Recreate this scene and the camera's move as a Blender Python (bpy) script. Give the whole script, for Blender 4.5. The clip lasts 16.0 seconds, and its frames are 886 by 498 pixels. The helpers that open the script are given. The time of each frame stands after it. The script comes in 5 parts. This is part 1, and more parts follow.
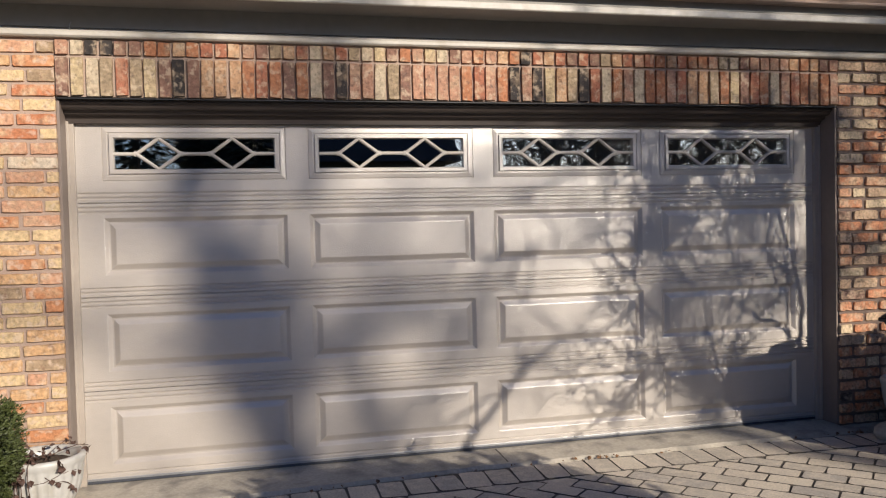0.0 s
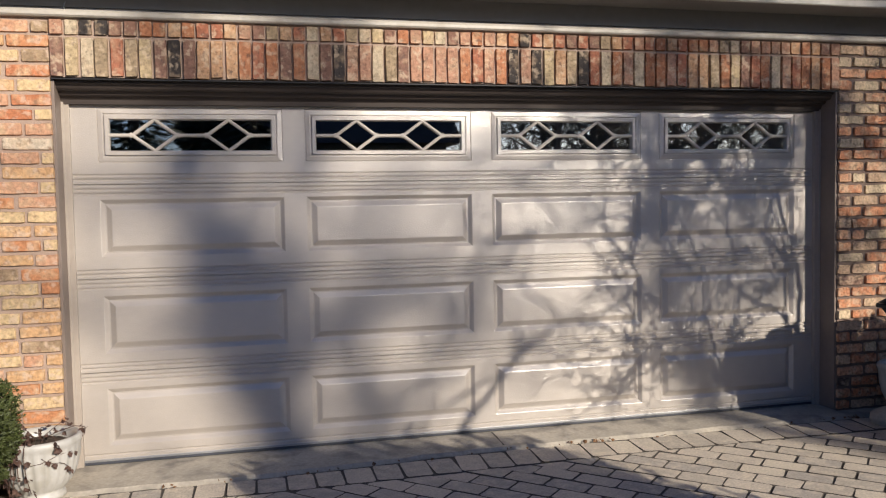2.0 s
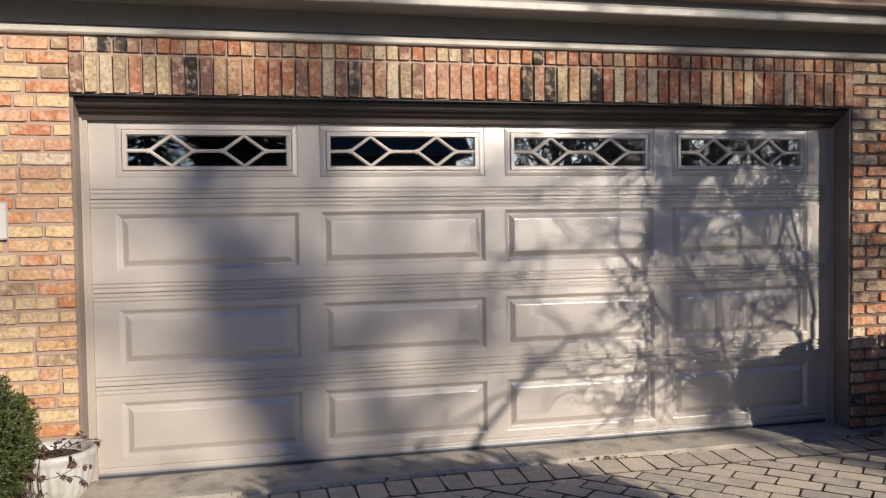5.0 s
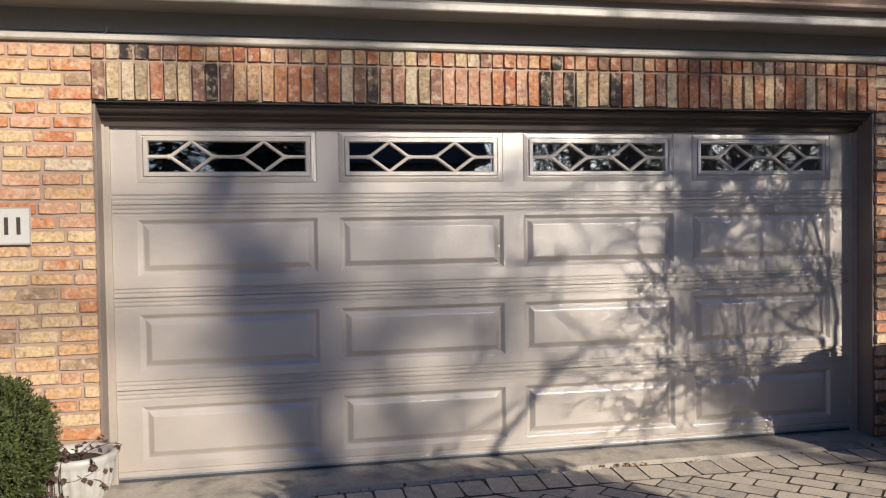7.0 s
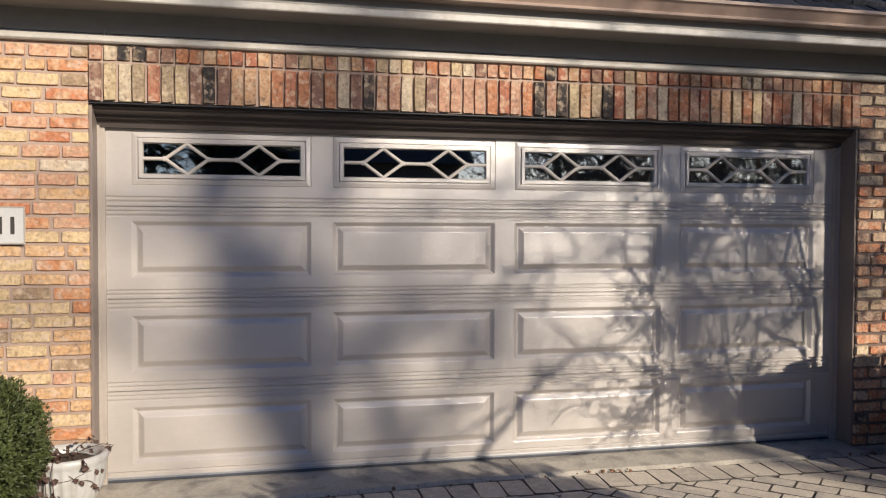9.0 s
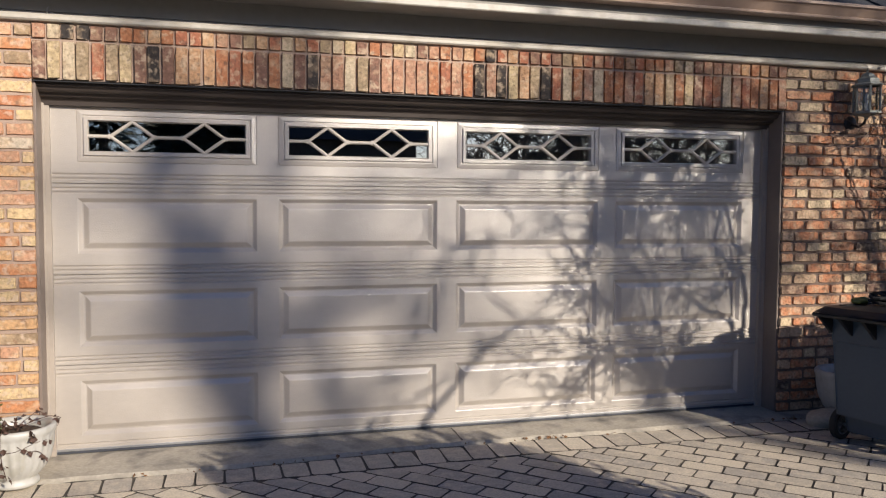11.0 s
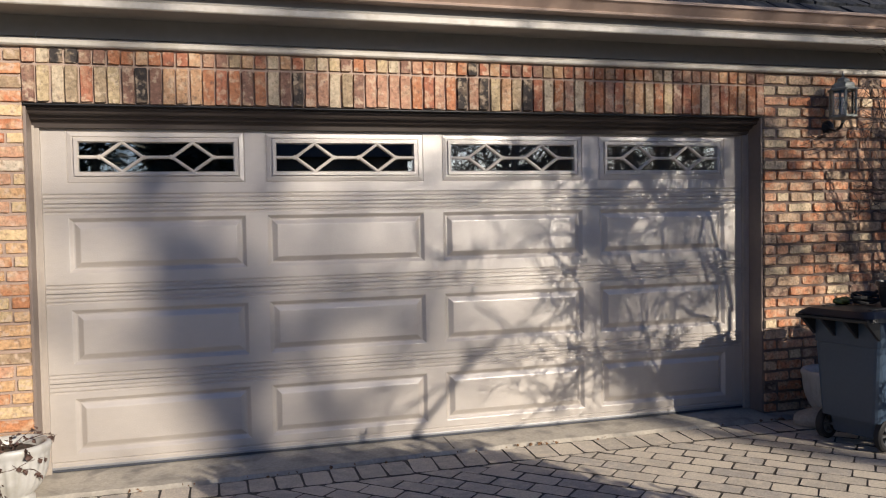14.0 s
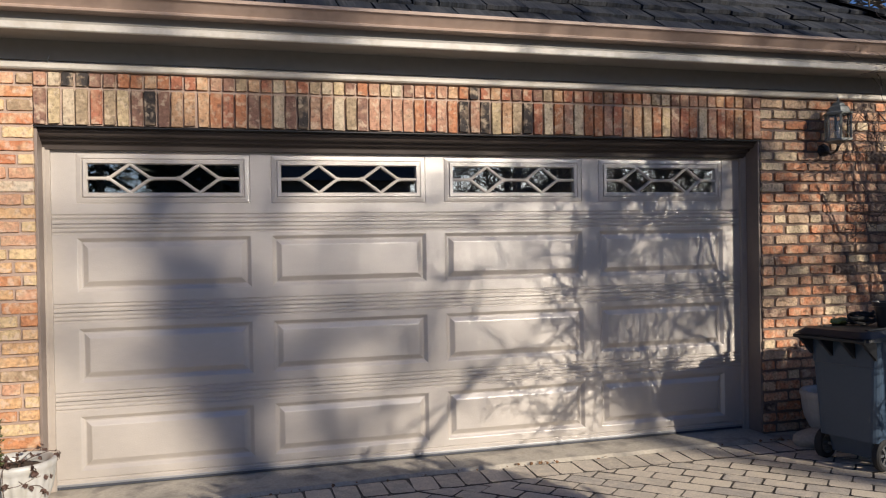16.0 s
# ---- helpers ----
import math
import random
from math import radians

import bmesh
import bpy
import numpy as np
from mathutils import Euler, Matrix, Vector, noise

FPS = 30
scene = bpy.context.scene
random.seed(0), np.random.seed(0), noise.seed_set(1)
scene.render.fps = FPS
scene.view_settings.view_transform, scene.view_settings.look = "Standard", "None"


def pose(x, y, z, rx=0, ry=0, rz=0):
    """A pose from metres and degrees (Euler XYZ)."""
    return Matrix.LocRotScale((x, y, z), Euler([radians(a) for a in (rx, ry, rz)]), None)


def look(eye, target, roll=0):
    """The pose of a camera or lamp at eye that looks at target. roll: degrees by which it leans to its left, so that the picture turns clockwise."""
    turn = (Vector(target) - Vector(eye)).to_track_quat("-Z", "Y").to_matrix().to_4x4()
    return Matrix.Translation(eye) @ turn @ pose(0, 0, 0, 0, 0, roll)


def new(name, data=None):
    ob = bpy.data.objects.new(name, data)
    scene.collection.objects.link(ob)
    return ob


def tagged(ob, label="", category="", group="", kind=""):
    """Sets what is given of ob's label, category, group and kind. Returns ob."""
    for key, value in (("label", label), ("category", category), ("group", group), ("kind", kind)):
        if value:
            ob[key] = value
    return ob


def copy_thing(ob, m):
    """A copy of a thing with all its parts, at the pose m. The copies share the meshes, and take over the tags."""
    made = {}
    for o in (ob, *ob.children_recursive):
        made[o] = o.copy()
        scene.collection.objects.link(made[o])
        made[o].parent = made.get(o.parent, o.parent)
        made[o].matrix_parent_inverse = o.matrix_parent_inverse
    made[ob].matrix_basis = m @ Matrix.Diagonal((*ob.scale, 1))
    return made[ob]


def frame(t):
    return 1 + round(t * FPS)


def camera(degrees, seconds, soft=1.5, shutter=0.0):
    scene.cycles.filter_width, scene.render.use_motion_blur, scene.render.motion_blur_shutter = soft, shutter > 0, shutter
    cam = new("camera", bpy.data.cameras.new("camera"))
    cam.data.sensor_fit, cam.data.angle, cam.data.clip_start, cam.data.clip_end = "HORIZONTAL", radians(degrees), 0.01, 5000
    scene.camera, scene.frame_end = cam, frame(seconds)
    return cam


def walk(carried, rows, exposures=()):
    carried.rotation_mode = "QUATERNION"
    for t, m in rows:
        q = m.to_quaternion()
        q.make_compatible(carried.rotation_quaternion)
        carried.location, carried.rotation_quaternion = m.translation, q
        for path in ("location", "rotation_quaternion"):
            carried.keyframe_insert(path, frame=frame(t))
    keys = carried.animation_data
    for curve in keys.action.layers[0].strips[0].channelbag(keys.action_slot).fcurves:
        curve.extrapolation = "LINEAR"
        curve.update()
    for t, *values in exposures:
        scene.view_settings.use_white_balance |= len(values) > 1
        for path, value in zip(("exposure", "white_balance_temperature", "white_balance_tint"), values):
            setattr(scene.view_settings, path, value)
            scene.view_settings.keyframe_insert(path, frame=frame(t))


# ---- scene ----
cam = camera(57.2, 16.0, soft=1.2)
PATH = [
    (0, (0.956, -5.064, 1.467), (1.418, -3.119, 1.407), -1.4),
    (0.5, (0.962, -5.059, 1.497), (1.427, -3.116, 1.417), -1.4),
    (1, (0.975, -5.054, 1.5), (1.436, -3.11, 1.405), -1.4),
    (1.5, (0.97, -5.052, 1.498), (1.433, -3.109, 1.391), -1.3),
    (2, (0.978, -5.052, 1.477), (1.438, -3.108, 1.372), -1.1),
    (2.5, (0.972, -5.052, 1.485), (1.431, -3.108, 1.381), -1.0),
    (3, (0.967, -5.047, 1.498), (1.423, -3.102, 1.396), -0.8),
    (3.5, (0.961, -5.053, 1.494), (1.413, -3.107, 1.403), -0.8),
    (4, (0.956, -5.056, 1.491), (1.406, -3.109, 1.408), -0.8),
    (6.5, (0.95, -5.067, 1.499), (1.355, -3.11, 1.441), -1.0),
    (7, (0.953, -5.058, 1.482), (1.347, -3.098, 1.428), -0.9),
    (7.5, (0.939, -5.06, 1.505), (1.329, -3.1, 1.443), -0.5),
    (8, (0.914, -5.069, 1.501), (1.307, -3.109, 1.445), -0.1),
    (8.5, (0.886, -5.07, 1.517), (1.299, -3.114, 1.466), 0.1),
    (9, (0.871, -5.096, 1.529), (1.312, -3.146, 1.473), 0.2),
    (9.5, (0.896, -5.193, 1.514), (1.367, -3.25, 1.451), 0.1),
    (10, (0.919, -5.259, 1.524), (1.427, -3.327, 1.429), 0.2),
    (10.2, (0.935, -5.271, 1.539), (1.454, -3.343, 1.426), 0.4),
    (12.5, (0.944, -5.326, 1.505), (1.498, -3.407, 1.413), -0.2),
    (13, (0.928, -5.356, 1.508), (1.481, -3.436, 1.426), -0.6),
    (13.5, (0.959, -5.377, 1.5), (1.507, -3.455, 1.423), -0.9),
    (14, (0.965, -5.387, 1.508), (1.513, -3.465, 1.433), -1.1),
    (14.5, (0.961, -5.422, 1.498), (1.509, -3.5, 1.439), -1.2),
    (15, (0.958, -5.452, 1.495), (1.501, -3.528, 1.453), -1.2),
    (15.5, (0.955, -5.467, 1.505), (1.495, -3.541, 1.473), -1.0),
    (16, (0.946, -5.466, 1.489), (1.49, -3.542, 1.472), -1.0),
]
walk(cam, [(t, look(eye, target, roll)) for t, eye, target, roll in PATH], exposures=((0.0, 0.28, 6480, 13), (16.0, 0.33, 6480, 13)))

# ---- world, sun ----
SUN_TO = Vector((-0.52, 1.0, -0.46)).normalized()   # the way the sunlight travels
world = bpy.data.worlds.new("sky")
scene.world = world
world.use_nodes = True
wn = world.node_tree
sky = wn.nodes.new("ShaderNodeTexSky")
sky.sky_type = "NISHITA"
sky.sun_disc = False
sky.sun_elevation = math.asin(-SUN_TO.z)
sky.sun_rotation = math.atan2(-SUN_TO.x, -SUN_TO.y)
sky.air_density, sky.dust_density, sky.ozone_density = 1.0, 1.2, 3.5
blue = wn.nodes.new("ShaderNodeVectorMath")
blue.operation = "MULTIPLY"
blue.inputs[1].default_value = (0.75, 0.955, 1.37)       # a clear, cold winter sky
wn.links.new(sky.outputs[0], blue.inputs[0])
wn.links.new(blue.outputs[0], wn.nodes["Background"].inputs[0])
wn.nodes["Background"].inputs[1].default_value = 0.054
sun_data = bpy.data.lights.new("sun", "SUN")
sun_data.energy, sun_data.angle, sun_data.color = 5.0, radians(0.53), (1.0, 0.91, 0.752)
sun = new("sun", sun_data)
sun.matrix_world = look((20, -28, 16), Vector((20, -28, 16)) + SUN_TO)


# ---- materials ----
def material(name, colour=(0.5, 0.5, 0.5), rough=0.6, metal=0.0, vary=0.15, scale=3.0, grain=60.0, bump=0.2, bump_scale=None, depth=0.002, spec=0.5, stretch=(1, 1, 1), stain=None, coat=0.0):
    """A procedural surface: a base colour varied by a coarse and a fine noise, with fine relief."""
    m = bpy.data.materials.new(name)
    m.use_nodes = True
    nt = m.node_tree
    n, l = nt.nodes, nt.links
    b = n["Principled BSDF"]
    b.inputs["Roughness"].default_value = rough
    b.inputs["Metallic"].default_value = metal
    b.inputs["Specular IOR Level"].default_value = spec
    b.inputs["Coat Weight"].default_value, b.inputs["Coat Roughness"].default_value = coat, 0.29
    b.inputs["Coat IOR"].default_value = 2.0
    geo = n.new("ShaderNodeNewGeometry")
    mp = n.new("ShaderNodeMapping")
    mp.inputs["Scale"].default_value = stretch
    l.new(geo.outputs["Position"], mp.inputs["Vector"])
    a = n.new("ShaderNodeTexNoise")
    a.inputs["Scale"].default_value, a.inputs["Detail"].default_value = scale, 5
    f = n.new("ShaderNodeTexNoise")
    f.inputs["Scale"].default_value, f.inputs["Detail"].default_value = grain, 4
    for t in (a, f):
        l.new(mp.outputs[0], t.inputs["Vector"])
    add = n.new("ShaderNodeMath")
    add.operation = "ADD"
    l.new(a.outputs["Fac"], add.inputs[0])
    l.new(f.outputs["Fac"], add.inputs[1])
    r = n.new("ShaderNodeMapRange")
    r.inputs["From Min"].default_value, r.inputs["From Max"].default_value = 0.6, 1.4
    r.inputs["To Min"].default_value, r.inputs["To Max"].default_value = 1 - vary, 1 + vary
    l.new(add.outputs[0], r.inputs["Value"])
    mul = n.new("ShaderNodeVectorMath")
    mul.operation = "SCALE"
    mul.inputs[0].default_value = colour
    l.new(r.outputs[0], mul.inputs["Scale"])
    out = mul.outputs[0]
    if stain:
        s = n.new("ShaderNodeTexNoise")
        s.inputs["Scale"].default_value, s.inputs["Detail"].default_value = scale * 2.3, 6
        l.new(mp.outputs[0], s.inputs["Vector"])
        sr = n.new("ShaderNodeMapRange")
        sr.inputs["From Min"].default_value, sr.inputs["From Max"].default_value = 0.52, 0.68
        l.new(s.outputs["Fac"], sr.inputs["Value"])
        mix = n.new("ShaderNodeMix")
        mix.data_type = "RGBA"
        mix.inputs["B"].default_value = (*stain, 1)
        l.new(sr.outputs[0], mix.inputs["Factor"])
        l.new(out, mix.inputs["A"])
        out = mix.outputs["Result"]
    l.new(out, b.inputs["Base Color"])
    if bump:
        h = f
        if bump_scale:
            h = n.new("ShaderNodeTexNoise")
            h.inputs["Scale"].default_value, h.inputs["Detail"].default_value = bump_scale, 2
            l.new(mp.outputs[0], h.inputs["Vector"])
        bp = n.new("ShaderNodeBump")
        bp.inputs["Strength"].default_value, bp.inputs["Distance"].default_value = bump, depth
        l.new(h.outputs["Fac"], bp.inputs["Height"])
        l.new(bp.outputs[0], b.inputs["Normal"])
        if coat:
            cb = n.new("ShaderNodeBump")
            cb.inputs["Strength"].default_value, cb.inputs["Distance"].default_value = 1.0, depth * 4.3
            l.new(h.outputs["Fac"], cb.inputs["Height"])
            l.new(cb.outputs[0], b.inputs["Coat Normal"])
    return m


def piece_material(name, stops, patch, rough=0.85, vary=0.25, patch_low=0.45, patch_high=0.68, patch_scale=14.0, fine=90.0, soot=None, smear=None, pits=0.0, stretch=None, joined=False, tone=1.0):
    """For bricks, pavers and shingles: each piece takes one colour of the ramp; patches and grain lie over it."""
    m = bpy.data.materials.new(name)
    m.use_nodes = True
    n, l = m.node_tree.nodes, m.node_tree.links
    b = n["Principled BSDF"]
    b.inputs["Roughness"].default_value = rough
    b.inputs["Specular IOR Level"].default_value = 0.25
    info = n.new("ShaderNodeObjectInfo")
    ramp = n.new("ShaderNodeValToRGB")
    ramp.color_ramp.interpolation = "CONSTANT"
    els = ramp.color_ramp.elements
    for i, (at, c) in enumerate(stops):
        e = els[0] if i == 0 else els[1] if i == 1 else els.new(at)
        e.position, e.color = at, (*c, 1)
    geo = n.new("ShaderNodeNewGeometry")
    chance = geo.outputs["Random Per Island"] if joined else info.outputs["Random"]
    l.new(chance, ramp.inputs[0])
    shift = n.new("ShaderNodeVectorMath")
    shift.operation = "MULTIPLY_ADD"
    l.new(chance, shift.inputs[0])
    shift.inputs[1].default_value = (31, 17, 53)
    l.new(geo.outputs["Position"], shift.inputs[2])
    if stretch:
        along = n.new("ShaderNodeVectorMath")
        along.operation = "MULTIPLY"
        along.inputs[1].default_value = stretch
        l.new(shift.outputs[0], along.inputs[0])
        shift = along
    a = n.new("ShaderNodeTexNoise")
    a.inputs["Scale"].default_value, a.inputs["Detail"].default_value = patch_scale, 5
    f = n.new("ShaderNodeTexNoise")
    f.inputs["Scale"].default_value, f.inputs["Detail"].default_value = fine, 5
    for t in (a, f):
        l.new(shift.outputs[0], t.inputs["Vector"])
    pr = n.new("ShaderNodeMapRange")
    pr.inputs["From Min"].default_value, pr.inputs["From Max"].default_value = patch_low, patch_high
    pr.inputs["To Max"].default_value = 0.75
    l.new(a.outputs["Fac"], pr.inputs["Value"])
    mix = n.new("ShaderNodeMix")
    mix.data_type = "RGBA"
    l.new(pr.outputs[0], mix.inputs["Factor"])
    l.new(ramp.outputs[0], mix.inputs["A"])
    mix.inputs["B"].default_value = (*patch, 1)
    gr = n.new("ShaderNodeMapRange")
    gr.inputs["From Min"].default_value, gr.inputs["From Max"].default_value = 0.3, 0.7
    gr.inputs["To Min"].default_value, gr.inputs["To Max"].default_value = tone * (1 - vary), tone * (1 + vary)
    l.new(f.outputs["Fac"], gr.inputs["Value"])
    sc = n.new("ShaderNodeVectorMath")
    sc.operation = "SCALE"
    l.new(mix.outputs["Result"], sc.inputs[0])
    l.new(gr.outputs[0], sc.inputs["Scale"])
    out = sc.outputs[0]
    if smear:
        s = n.new("ShaderNodeTexNoise")
        s.inputs["Scale"].default_value, s.inputs["Detail"].default_value = 26, 7
        l.new(geo.outputs["Position"], s.inputs["Vector"])
        sr = n.new("ShaderNodeMapRange")
        sr.inputs["From Min"].default_value, sr.inputs["From Max"].default_value = 0.54, 0.64
        sr.inputs["To Max"].default_value = 0.55
        l.new(s.outputs["Fac"], sr.inputs["Value"])
        mx = n.new("ShaderNodeMix")
        mx.data_type = "RGBA"
        mx.inputs["B"].default_value = (*smear, 1)
        l.new(sr.outputs[0], mx.inputs["Factor"])
        l.new(out, mx.inputs["A"])
        out = mx.outputs["Result"]
    if pits:
        s = n.new("ShaderNodeTexNoise")
        s.inputs["Scale"].default_value, s.inputs["Detail"].default_value = 58, 4
        l.new(shift.outputs[0], s.inputs["Vector"])
        sr = n.new("ShaderNodeMapRange")
        sr.inputs["From Min"].default_value, sr.inputs["From Max"].default_value = 0.56, 0.64
        sr.inputs["To Min"].default_value, sr.inputs["To Max"].default_value = 1.0, 1.0 - pits
        l.new(s.outputs["Fac"], sr.inputs["Value"])
        sc = n.new("ShaderNodeVectorMath")
        sc.operation = "SCALE"
        l.new(out, sc.inputs[0])
        l.new(sr.outputs[0], sc.inputs["Scale"])
        out = sc.outputs[0]
    if soot:
        s = n.new("ShaderNodeTexNoise")
        s.inputs["Scale"].default_value, s.inputs["Detail"].default_value = patch_scale * 2.2, 6
        l.new(shift.outputs[0], s.inputs["Vector"])
        sr = n.new("ShaderNodeMapRange")
        sr.inputs["From Min"].default_value, sr.inputs["From Max"].default_value = 0.58, 0.72
        sr.inputs["To Max"].default_value = 0.75
        l.new(s.outputs["Fac"], sr.inputs["Value"])
        mx = n.new("ShaderNodeMix")
        mx.data_type = "RGBA"
        mx.inputs["B"].default_value = (*soot, 1)
        l.new(sr.outputs[0], mx.inputs["Factor"])
        l.new(out, mx.inputs["A"])
        out = mx.outputs["Result"]
    l.new(out, b.inputs["Base Color"])
    bp = n.new("ShaderNodeBump")
    bp.inputs["Strength"].default_value, bp.inputs["Distance"].default_value = 0.8, 0.006
    l.new(f.outputs["Fac"], bp.inputs["Height"])
    l.new(bp.outputs[0], b.inputs["Normal"])
    return m


# default ior lies far above real glass, to brighten the reflected sky
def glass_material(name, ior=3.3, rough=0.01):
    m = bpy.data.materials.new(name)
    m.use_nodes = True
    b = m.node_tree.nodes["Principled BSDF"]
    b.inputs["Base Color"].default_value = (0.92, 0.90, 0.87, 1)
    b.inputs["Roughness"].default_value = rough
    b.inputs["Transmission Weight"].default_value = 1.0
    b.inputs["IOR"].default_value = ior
    # warm tint put on reflections to offset the blue sky
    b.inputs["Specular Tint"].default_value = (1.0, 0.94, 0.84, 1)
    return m


